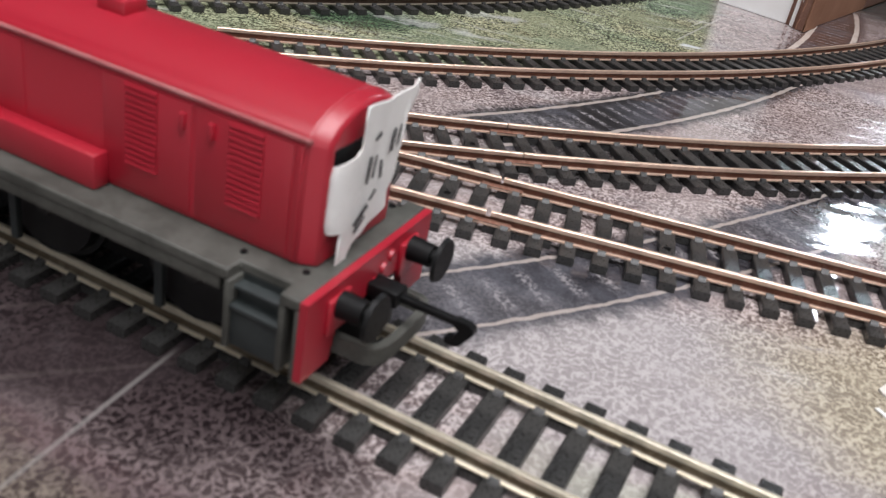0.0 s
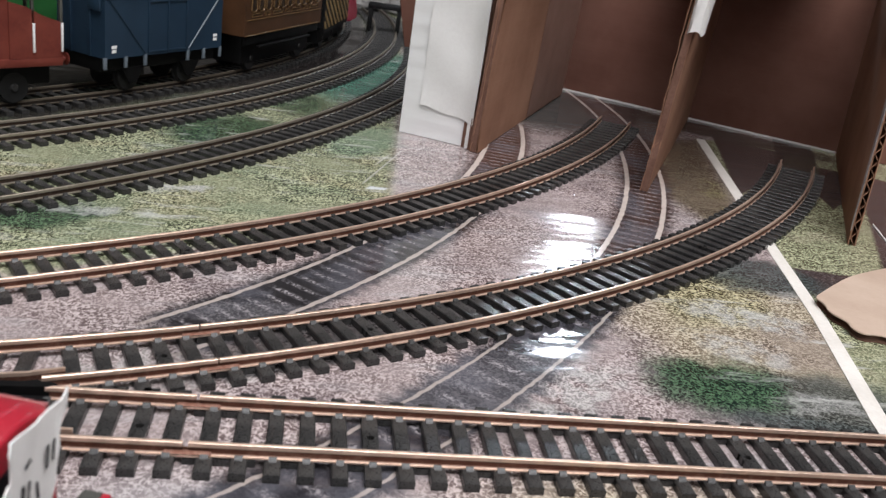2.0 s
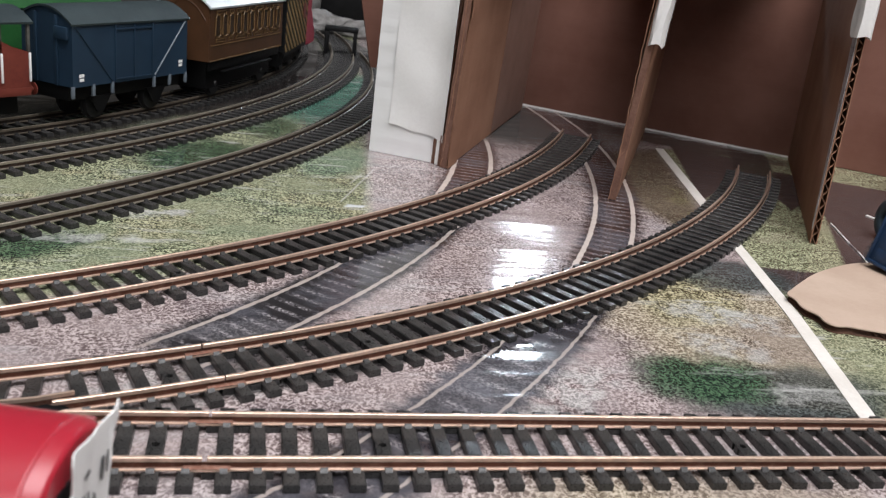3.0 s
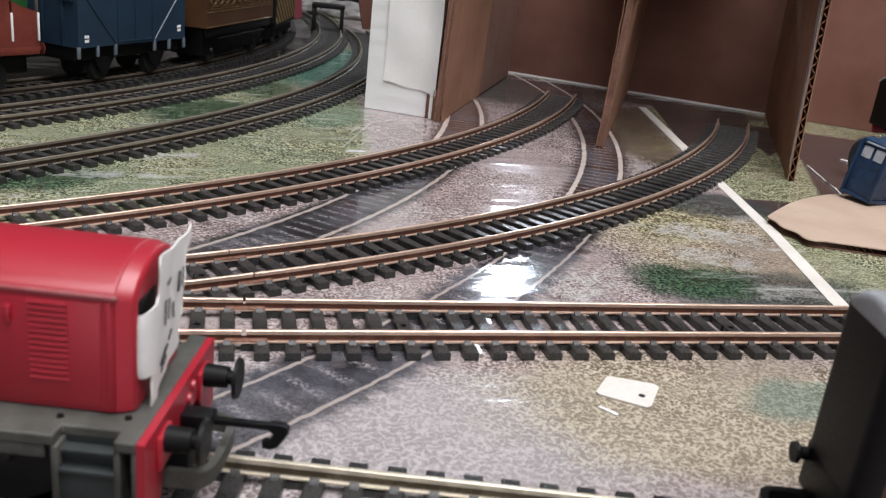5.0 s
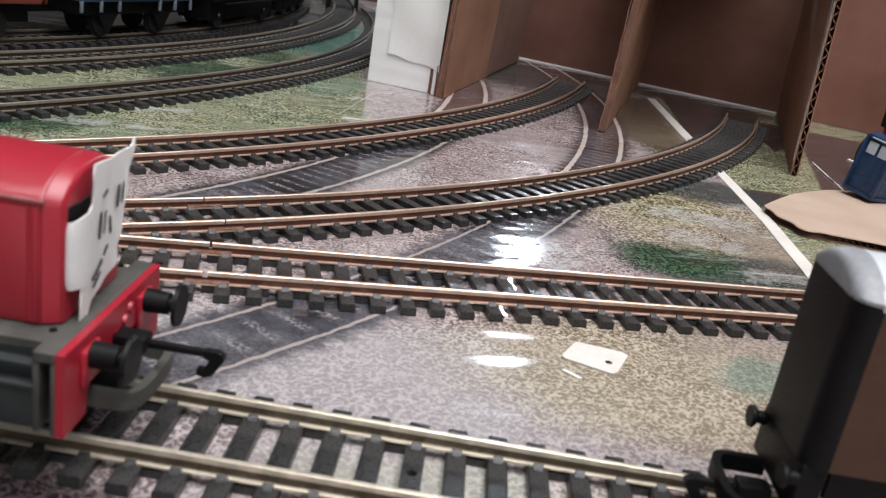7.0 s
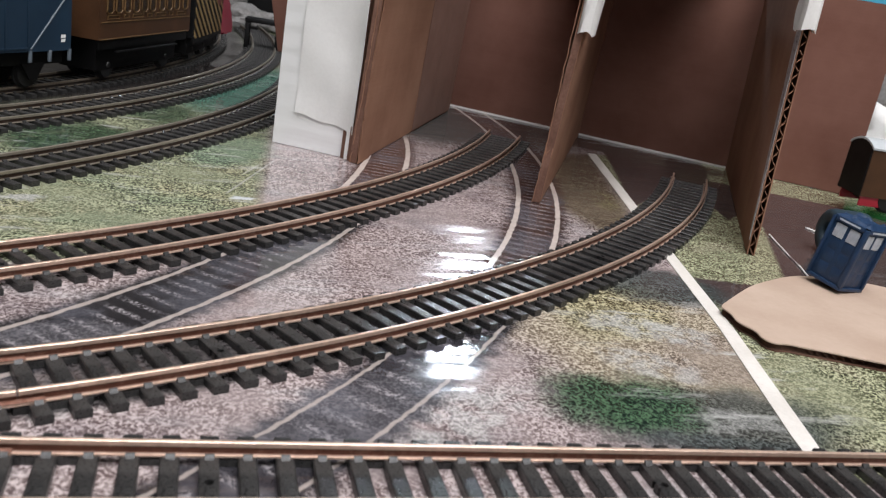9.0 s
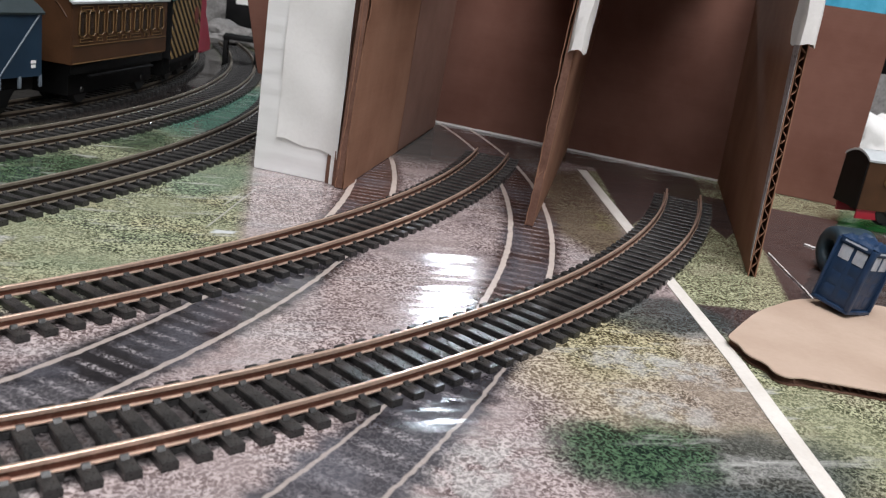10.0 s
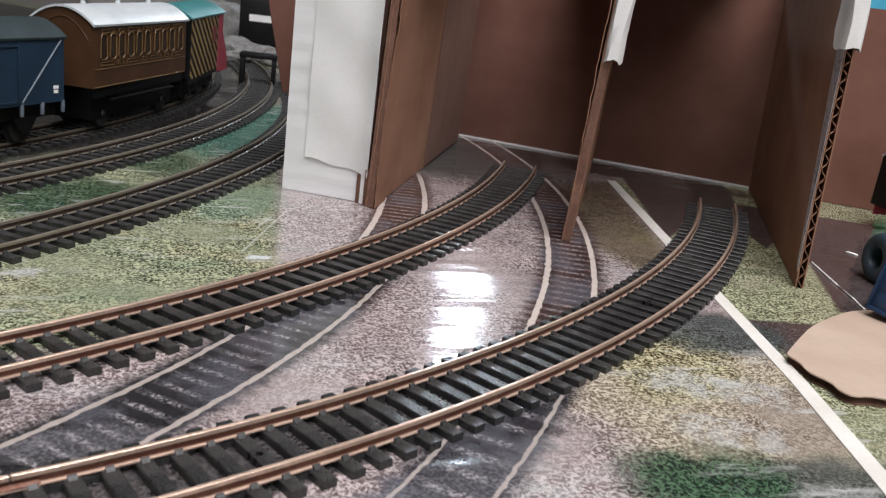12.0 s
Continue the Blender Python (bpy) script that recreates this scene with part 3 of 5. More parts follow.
def sleeper_mesh(hole=False, length=29.0):
    bm = bmesh.new()
    w, e = 1.65, length / 2
    if hole:
        box(bm, -w, w, -e, -1.6, 0.05, TIE_TOP)
        box(bm, -w, w, 1.6, e, 0.05, TIE_TOP)
        rim = [(0.85 * math.cos(radians(22.5 + 45 * i)), 0.85 * math.sin(radians(22.5 + 45 * i))) for i in range(8)]
        outer = [(w, 0.7), (0.7, 1.6), (-0.7, 1.6), (-w, 0.7), (-w, -0.7), (-0.7, -1.6), (0.7, -1.6), (w, -0.7)]
        top = [bm.verts.new((*q, TIE_TOP)) for q in rim]
        low = [bm.verts.new((*q, 0.05)) for q in rim]
        edge = [bm.verts.new((*q, TIE_TOP)) for q in outer]
        foot = [bm.verts.new((*q, 0.05)) for q in outer]
        for i in range(8):
            j = (i + 1) % 8
            bm.faces.new((top[i], edge[i], edge[j], top[j]))
            bm.faces.new((top[j], low[j], low[i], top[i]))
            bm.faces.new((edge[j], edge[i], foot[i], foot[j]))
        for cx in (-1, 1):
            for cy in (-1, 1):
                c = [(cx * w, cy * 1.6, TIE_TOP), (cx * 0.7, cy * 1.6, TIE_TOP), (cx * w, cy * 0.7, TIE_TOP)]
                bm.faces.new([bm.verts.new(q) for q in c])
    else:
        # tapered timber with slightly rounded top edges
        prof = [(-w, 0.05), (w, 0.05), (w, TIE_TOP - 0.25), (w - 0.25, TIE_TOP), (-w + 0.25, TIE_TOP), (-w, TIE_TOP - 0.25)]
        prism(bm, prof, "y", -e, e)
    for s in (-HALF, HALF):
        for d in (-1.5, 1.5):
            o = 0.5 if d > 0 else -0.5
            q = [(s + d - o, TIE_TOP - 0.1), (s + d - o, TIE_TOP + 0.75), (s + d - o * 0.2, TIE_TOP + 0.62), (s + d + o * 1.1, TIE_TOP - 0.1)]
            prism(bm, q, "x", -0.8, 0.8)
    bmesh.ops.recalc_face_normals(bm, faces=bm.faces)
    return to_mesh("sleeper", bm, SLEEPER)


SLEEPER_MESH, SLEEPER_HOLE = sleeper_mesh(), sleeper_mesh(True)


def tie(parent, px, py, h, data=None):
    ob = new("sleeper", data or SLEEPER_MESH)
    ob.parent = parent
    ob.matrix_basis = at(px, py, 0.0, math.degrees(h))
    return ob


def rail(parent, points, label="", metal=RAIL):
    bm = bmesh.new()
    sweep(bm, points, RAIL_PROFILE)
    return part("rail", bm, metal, parent, label)


def joiner(parent, px, py, h):
    bm = bmesh.new()
    prof = [(-1.35, 1.85), (-1.35, 2.5), (-0.6, 2.9), (-0.45, 2.9), (-0.45, 2.5), (0.45, 2.5), (0.45, 2.9), (0.6, 2.9), (1.35, 2.5), (1.35, 1.85)]
    prism(bm, prof, "x", -4.5, 4.5)
    return part("rail_joiner", bm, RAIL, parent, "bright folded metal joiner", m=at(px, py, 0, math.degrees(h)))


def web(parent, px, py, h, length):
    bm = bmesh.new()
    box(bm, -length / 2, length / 2, -1.3, 1.3, 0.1, 1.5)
    return part("web", bm, SLEEPER, parent, m=at(px, py, 0, math.degrees(h)))


def web_mesh():
    bm = bmesh.new()
    box(bm, -3.3, 3.3, -1.1, 1.1, 0.1, 1.35)
    return to_mesh("web", bm, SLEEPER)


WEB_MESH = web_mesh()


def track(label, points, pitch=6.6, start=3.0, holes=(), metal=RAIL, webs=False):
    t = thing("railway_track", label, "railway track", group="model railway tracks")
    for d in (-HALF, HALF):
        rail(t, aside(points, d), "", metal)
    for i, (px, py, h) in enumerate(along(points, pitch, start)):
        tie(t, px, py, h + random.uniform(-0.006, 0.006), SLEEPER_HOLE if i in holes else None)
    # short webs under one rail or the other, gap by gap
    for i, (px, py, h) in enumerate(along(points, pitch, start + pitch / 2) if webs else ()):
        (qx, qy, _), = aside([(px, py, h)], HALF if i % 2 else -HALF)
        tie(t, qx, qy, h, WEB_MESH).name = "web"
    return t


D_TURN = -0.7
D_LINE = line(-36.0, -1.1, D_TURN, 480)
T_D = track("straight nickel-rail model track on dark plastic sleepers", D_LINE, 6.6, 3.2, (5, 18, 31, 44), webs=True)
C_PTS = arc(*C_ARC, -69.2, -30.2)
T_C = track("curved nickel-rail siding running into the cardboard shed", C_PTS, 6.6, 3.2, (6, 30), webs=True)
B_PTS = arc(-368.0, 585.8, 588.5, -65.2, -25.6)
track("curved nickel-rail siding ending inside the cardboard shed", B_PTS, 6.6, 3.2, (12,))
A_PTS = arc(-503.9, 542.6, 573.5, -58, 4)
track("curved dull-railed track beyond the sidings on printed grass", A_PTS, metal=DULL_RAIL)
Z_PTS = arc(-561.2, 617.7, 607.4, -58, 8)
track("curved dull-railed track beside the parked train", Z_PTS, metal=DULL_RAIL)
Y_PTS = arc(-561.2, 617.7, 565.0, -58, 8)
track("curved track carrying the parked train of wagons", Y_PTS, metal=DARK_RAIL)
E_TURN, E_Y = -14.79, -76.94


def on_e(s, l=0.0):
    h = radians(E_TURN)
    return math.cos(h) * s - math.sin(h) * l, E_Y + math.sin(h) * s + math.cos(h) * l


E_PTS = line(*on_e(-190), E_TURN, 420)
track("straight track under the red shunter", E_PTS, 6.6, 2.6, (28, 41), PALE_RAIL, True)


def turnout():
    """The switch left of the two joints: through road, diverging road, crossing nose, check rails."""
    t = thing("railway_turnout", "model railway turnout with black plastic crossing nose", "turnout", group="model railway tracks")
    xj, yj = -36.6, -1.1
    through_road = line(xj - 150, yj + 150 * math.tan(radians(0.7)), D_TURN, 149.6)
    div = [(q[0], q[1], q[2]) for q in arc(*C_ARC, -86.0, -69.24)]
    rail(t, aside(through_road, -HALF))
    rail(t, aside(div, HALF))
    # inner rails meet at the black crossing nose
    rail(t, aside(line(-67.0, yj + 0.37, D_TURN, 30.4), HALF))
    rail(t, [q for q in aside(div, -HALF) if q[0] > -70.0])
    rail(t, aside(line(-150, yj + 1.4, D_TURN, 62), HALF))
    rail(t, [q for q in aside(div, -HALF) if q[0] < -90.0])
    bm = bmesh.new()
    prism(bm, [(-100, 4.5), (-100, 6.4), (-78, 8.9), (-66.2, 9.4), (-64.8, 8.7), (-66.2, 7.4), (-80, 6.6)], "z", 1.8, 4.62)
    prism(bm, [(-100, 0.5), (-100, 15), (-74, 15.5), (-66, 11.5), (-66, 6.0), (-84, 3.0)], "z", 1.75, 2.5)
    part("crossing_nose", bm, BLACK, t, "black moulded plastic crossing nose")
    wings = [[(-104, 9.2), (-80, 11.4), (-72, 13.2), (-65, 16.0)], [(-104, 6.2), (-82, 4.4), (-74, 2.6), (-66, -0.6)]]
    wings = [[(qx, qy, math.atan2(w[min(i + 1, 3)][1] - w[max(i - 1, 0)][1], w[min(i + 1, 3)][0] - w[max(i - 1, 0)][0])) for i, (qx, qy) in enumerate(w)] for w in wings]
    for pts in (*wings, aside(line(-92, yj + 0.6, D_TURN, 34), -HALF + 2.6)):
        bm = bmesh.new()
        sweep(bm, pts, [(-0.4, 1.9), (-0.4, 4.4), (0.4, 4.4), (0.4, 1.9)])
        part("check_rail", bm, RAIL, t)
    # ties of both roads near the joints, long common ties further back
    for i, s in enumerate((3.4, 10.0, 16.6, 23.2, 29.8)):
        tie(t, xj - s, yj + s * 0.012, radians(D_TURN), SLEEPER_HOLE if i == 1 else None)
    for i, (px, py, h) in enumerate(along(div[::-1], 6.6, 3.4)[:5]):
        tie(t, px, py, h, SLEEPER_HOLE if i == 1 else None)
    for i in range(14):
        px = xj - 36.4 - 6.6 * i
        top = 30.0 - i * 1.9
        bm = bmesh.new()
        box(bm, -1.65, 1.65, -15.5, top, 0.05, TIE_TOP, 0.2)
        part("long_sleeper", bm, SLEEPER, t, m=at(px, yj, 0, D_TURN + 5))
    return t


turnout()
for owner, pts in ((T_D, D_LINE), (T_C, C_PTS)):
    px, py, h = pts[0]
    for d in (-HALF, HALF):
        q = aside([(px, py, h)], d)[0]
        joiner(owner, *q)
        web(owner, q[0] + 6 * math.cos(h), q[1] + 6 * math.sin(h), h, 14)

# ---------------------------------------------------------------- cardboard shed
def corrugated(bm, length, height, thick, pitch=6.0, lean=0.0):
    """Two liners and a fluted core: x along, y through, z up."""
    box(bm, 0, length, 0, 0.45, 0, height)
    box(bm, 0, length, thick - 0.45, thick, 0, height)
    k = int(height / pitch * 4)
    pts = []
    for i in range(k + 1):
        z = height * i / k
        pts.append((0.55 + (thick - 1.1) * (0.5 - 0.5 * math.cos(2 * math.pi * z / pitch)), z))
    ring = [[bm.verts.new((u, y, z + d)) for u, d in ((0.1, -0.22), (0.1, 0.22), (length, 0.22), (length, -0.22))] for y, z in pts]
    for a, c in zip(ring, ring[1:]):
        for q in range(4):
            bm.faces.new((a[q], a[(q + 1) % 4], c[(q + 1) % 4], c[q]))



def panel(shed, name, p0, p1, height, thick, label, material=CARD, lean=0.0, plain=True):
    bm = bmesh.new()
    length = math.hypot(p1[0] - p0[0], p1[1] - p0[1])
    corrugated(bm, length, height, thick)
    turn = math.degrees(math.atan2(p1[1] - p0[1], p1[0] - p0[0]))
    if plain:
        # crushed edge that closes the flutes
        edge = bmesh.new()
        k = 40
        rows = []
        for i in range(k + 1):
            z = height * i / k
            wob = 0.8 * noise.noise(Vector((z * 0.11, p0[0], 0))) + 0.6 * noise.noise(Vector((z * 0.45, p0[1], 3)))
            rows.append([edge.verts.new(q) for q in ((-0.35 + wob, 0.15, z), (-0.1 + wob * 0.6, thick * 0.5, z), (-0.35 + wob, thick - 0.15, z), (1.2, thick - 0.4, z), (1.2, 0.4, z))])
        for a, b in zip(rows, rows[1:]):
            for j in range(5):
                edge.faces.new((a[j], a[(j + 1) % 5], b[(j + 1) % 5], b[j]))
        bmesh.ops.recalc_face_normals(edge, faces=edge.faces)
        part("crushed_edge", edge, CARD_EDGE, shed, m=at(p0[0], p0[1], 0.3, turn) @ pose(0, 0, 0, lean, 0, 0))
    return part(name, bm, material, shed, label, m=at(p0[0], p0[1], 0.3, turn) @ pose(0, 0, 0, lean, 0, 0))


def shed():
    s = thing("cardboard_shed", "home-made brown cardboard engine shed with white card front", "engine shed")
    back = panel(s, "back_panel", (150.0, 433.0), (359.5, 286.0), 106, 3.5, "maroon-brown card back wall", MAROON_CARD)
    panel(s, "side_panel", (64.0, 240.5), (150.5, 408.0), 118, 3.4, "double brown card side", lean=1.5)
    panel(s, "side_panel", (63.0, 253.7), (146.0, 413.0), 118, 3.2, "double brown card side", lean=1.5)
    panel(s, "divider_panel", (137.0, 204.0), (227.0, 375.5), 118, 3.2, "brown card divider with frayed edge", lean=2.6)
    panel(s, "divider_panel", (211.0, 155.5), (304.0, 322.0), 118, 3.0, "brown card divider with open flutes", lean=-2.0, plain=False)
    # lifted liner sheets along the front edges of the side and the divider
    for k, (px, py, turn, tip) in enumerate(((64.6, 239.9, 62.7, 1.5), (62.0, 241.6, 62.7, 1.5), (133.6, 205.6, 62.3, 2.6))):
        bm = bmesh.new()
        rows = []
        for j in range(49):
            z = 118.0 * j / 48
            bow = 0.55 * math.sin(z * 0.05 + 2 * k) + 0.35 * noise.noise(Vector((z * 0.09, k, 1.0))) + 0.5 * noise.noise(Vector((z * 0.27, k, 4.0)))
            rows.append([bm.verts.new((u, bow * (1 - u / 16) + w, z)) for u, w in ((-0.4 + 0.8 * noise.noise(Vector((z * 0.33, 5 + k, 0))), -0.2), (8, -0.2), (16, -0.2), (16, 0.15), (8, 0.15), (-0.4, 0.15))])
        for a, b in zip(rows, rows[1:]):
            for j in range(6):
                bm.faces.new((a[j], a[(j + 1) % 6], b[(j + 1) % 6], b[j]))
        bmesh.ops.recalc_face_normals(bm, faces=bm.faces)
        part("liner_sheet", bm, CARD, s, "lifted brown liner sheet", m=at(px, py, 0.3, turn) @ pose(0, 0, 0, tip, 0, 0))
    bm = bmesh.new()
    corrugated(bm, 32.8, 122, 2.6)
    part("front_card", bm, WHITE_CARD, s, "white corrugated card facing", m=at(29.6, 266.0, 0.2, -29.0))
    # loose paper over the card
    bm = bmesh.new()
    cols, rows = 10, 24
    grid = []
    for j in range(rows + 1):
        z = 15.5 + 105.0 * j / rows
        row = []
        for i in range(cols + 1):
            u = 9.5 + 28.6 * i / cols
            drop = (0.5 * math.sin(i * 1.1) - 3.5 * i / cols) if j == 0 else 0.0
            row.append(bm.verts.new((u, -0.9 - 0.35 * math.sin(z * 0.16 + i * 0.4) - (0.034 * max(0, u - 29) ** 2), z + drop)))
        grid.append(row)
    for r0, r1 in zip(grid, grid[1:]):
        for i in range(cols):
            bm.faces.new((r0[i], r0[i + 1], r1[i + 1], r1[i]))
    paper = part("paper_sheet", bm, PAPER, s, "loose white paper over the card", smooth=True, m=at(29.6, 266.0, 0.2, -29.0))
    sm = paper.modifiers.new("thickness", "SOLIDIFY")
    sm.thickness = 0.0003
    # small folded card foot between card and side
    for k in range(3):
        bm = bmesh.new()
        box(bm, -0.2, 0.2, -1.2, 1.6, 0, 13 + k)
        part("card_flap", bm, PAPER if k == 1 else CARD_EDGE, s, m=at(59.4 + 1.25 * k, 248.2 - 2.0 * k, 0.2, 48 + 7 * k))
    # white base strip along the back wall
    bm = bmesh.new()
    box(bm, 0, 205, -1.2, -0.4, 0, 1.1)
    part("base_strip", bm, PAPER, s, "white strip along the foot of the back wall", m=at(150.0, 433.0, 0.1, -35.06))
    # slanting dark flap behind the white card
    bm = bmesh.new()
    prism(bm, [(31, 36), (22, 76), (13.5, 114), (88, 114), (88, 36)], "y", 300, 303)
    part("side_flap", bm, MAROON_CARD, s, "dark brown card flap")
    # unseen roof pieces, carried by the panels, added to shade the bays
    bm = bmesh.new()
    prism(bm, [(141, 222), (195, 192), (283, 343), (230, 384)], "z", 118.9, 121.9)
    part("unseen_roof_panel", bm, CARD, s, "unseen brown card roof added on the dividers to shade the bay")
    for outline in ([(143, 247), (143.5, 233), (229.5, 385), (205, 399)], [(70, 257), (95, 243), (155, 398), (150, 410)]):
        bm = bmesh.new()
        prism(bm, outline, "z", 118.6, 121.4)
        part("shading_flap", bm, CARD, s, "unseen brown card flap added to shade the bay")
    # creased paper folded over the dividers' front edges, and tape on their faces
    for px, py, turn, tip, low, wide, seed in ((138.0, 201.2, 62.3, 2.6, 71.0, 17.0, 1.0), (209.2, 152.6, 60.8, -2.0, 87.0, 17.0, 6.0)):
        bm = bmesh.new()
        k, j = 16, 14
        grid = []
        for a in range(k + 1):
            f = a / k
            # across the fold: left face, front edge, right face
            u, v = ((wide * (1 - f / 0.4), 3.8) if f < 0.4 else (-0.8, 3.8 - (f - 0.4) * 23.0) if f < 0.6 else (wide * (f - 0.6) / 0.4, -0.8))
            bottom = low + 3.2 * noise.noise(Vector((f * 5, seed, 0))) + (3.0 if f > 0.82 else 0.0)
            col = []
            for b in range(j + 1):
                z = bottom + (118.2 - bottom) * b / j
                w = 0.9 * noise.noise(Vector((f * 6, z * 0.07, seed)))
                spread = 1.0 + 0.6 * (z - low) / 45
                col.append(bm.verts.new((u * spread + w * 0.4, v + w * (1 if v > 1.6 else -1) + (0.7 if v > 1.6 else -0.7), z)))
            grid.append(col)
        for c0, c1 in zip(grid, grid[1:]):
            for b in range(j):
                bm.faces.new((c0[b], c1[b], c1[b + 1], c0[b + 1]))
        bmesh.ops.recalc_face_normals(bm, faces=bm.faces)
        hinge = part("paper_hinge", bm, PAPER, s, "creased white paper folded over the card edge", smooth=True, m=at(px, py, 0.3, turn) @ pose(0, 0, 0, tip, 0, 0))
        hinge.modifiers.new("thickness", "SOLIDIFY").thickness = 0.0002
    for px, py, turn, tip, outline, side in (
            (137.0, 204.0, 62.3, 2.6, [(6, 80), (20, 76), (30, 90), (32, 117), (6, 117)], -0.5),
            (211.0, 155.5, 60.84, -2.0, [(0.4, 6), (3.5, 9), (8, 45), (13, 80), (16, 117), (0.4, 117)], 3.1),
            (64.0, 240.5, 62.7, 1.5, [(94, 1), (187, 1), (187, 117), (92, 117)], -0.5)):
        material = TAPE if len(outline) > 4 else DULL_TAPE
        bm = bmesh.new()
        prism(bm, outline, "y", side, side + 0.25)
        part("tape", bm, material, s, "shiny clear tape", m=at(px, py, 0.3, turn) @ pose(0, 0, 0, tip, 0, 0))
    return s


shed()

# ---------------------------------------------------------------- rolling stock helpers
def arched(w, eave, peak, k=10):
    """The outline of a roof arch from one eave to the other."""
    return [(-w + 2 * w * i / k, eave + (peak - eave) * (1 - (2 * i / k - 1) ** 2)) for i in range(k + 1)]


def wheelset(parent, px, r=6.5, back=7.2):
    for s in (-1, 1):
        bm = bmesh.new()
        tube(bm, (px, s * back, 4.6 + r), (px, s * (back + 2.0), 4.6 + r), r, r * 0.97, 28)
        tube(bm, (px, s * (back - 0.8), 4.6 + r), (px, s * back, 4.6 + r), r + 0.9, r + 0.9, 28)
        wheel = part("wheel", bm, WHEEL, parent)
        bm = bmesh.new()
        tube(bm, (px, s * (back + 2.0), 4.6 + r), (px, s * (back + 3.2), 4.6 + r), r * 0.28, r * 0.2, 12)
        part("hub", bm, STEEL, wheel)
    bm = bmesh.new()
    tube(bm, (px, -back, 4.6 + r), (px, back, 4.6 + r), 1.0, None, 10)
    part("axle", bm, STEEL, parent)


def buffer_pair(parent, px, way, spread, z, reach=8.0, head=4.2, material=BLACK):
    for s in (-1, 1):
        bm = bmesh.new()
        tube(bm, (px, s * spread, z), (px + way * reach * 0.66, s * spread, z), min(1.95, head * 0.62), min(1.75, head * 0.55), 18)
        tube(bm, (px + way * reach * 0.64, s * spread, z), (px + way * (reach - 0.7), s * spread, z), min(1.15, head * 0.38), None, 14)
        tube(bm, (px + way * (reach - 1.0), s * spread, z), (px + way * (reach - 0.55), s * spread, z), 1.4, head, 24)
        tube(bm, (px + way * (reach - 0.6), s * spread, z), (px + way * reach, s * spread, z), head, head * 0.93, 24)
        part("buffer", bm, material, parent)


def hook_coupling(parent, px, way, z, reach=16.0):
    bm = bmesh.new()
    box(bm, min(px, px + way * (reach - 0.4)), max(px, px + way * (reach - 0.4)), -0.6, 0.6, z + 0.1, z + 1.15, 0.2)
    box(bm, min(px, px + way * 5.0), max(px, px + way * 5.0), -1.7, 1.7, z - 0.5, z + 1.9, 0.35)
    e = px + way * reach
    prism(bm, [(e - way * 2.0, z + 1.25), (e, z + 1.2), (e + way * 0.9, z + 0.7), (e + way * 1.0, z), (e - way * 0.6, z - 2.6), (e - way * 1.7, z - 3.1), (e - way * 2.9, z - 2.9),
               (e - way * 3.0, z - 2.0), (e - way * 2.0, z - 1.9), (e - way * 1.2, z - 0.3), (e - way * 2.0, z + 0.05)], "y", -0.72, 0.72)
    return part("coupling_hook", bm, BLACK, parent)


def loop_coupling(parent, px, way, z, width, reach, material):
    pts = []
    for i in range(13):
        a = math.pi * i / 12
        pts.append((px + way * (reach - 3.2 + 3.2 * math.sin(a) ** 0.6), math.copysign(width * abs(math.cos(a)) ** 0.55, math.cos(a))))
    pts = [(px, width)] + pts + [(px, -width)]
    bm = bmesh.new()
    rings = []
    for i, (qx, qy) in enumerate(pts):
        ax, ay = pts[max(i - 1, 0)]
        bx, by = pts[min(i + 1, len(pts) - 1)]
        d = math.hypot(bx - ax, by - ay)
        nx, ny = -(by - ay) / d, (bx - ax) / d
        rings.append([bm.verts.new((qx + nx * s, qy + ny * s, h)) for s, h in ((-0.65, z), (0.65, z), (0.65, z + 2.7), (-0.65, z + 2.7))])
    for a, b in zip(rings, rings[1:]):
        for i in range(4):
            bm.faces.new((a[i], a[(i + 1) % 4], b[(i + 1) % 4], b[i]))
    bm.faces.new(rings[0])
    bm.faces.new(rings[-1][::-1])
    bmesh.ops.recalc_face_normals(bm, faces=bm.faces)
    return part("coupling_loop", bm, material, parent)


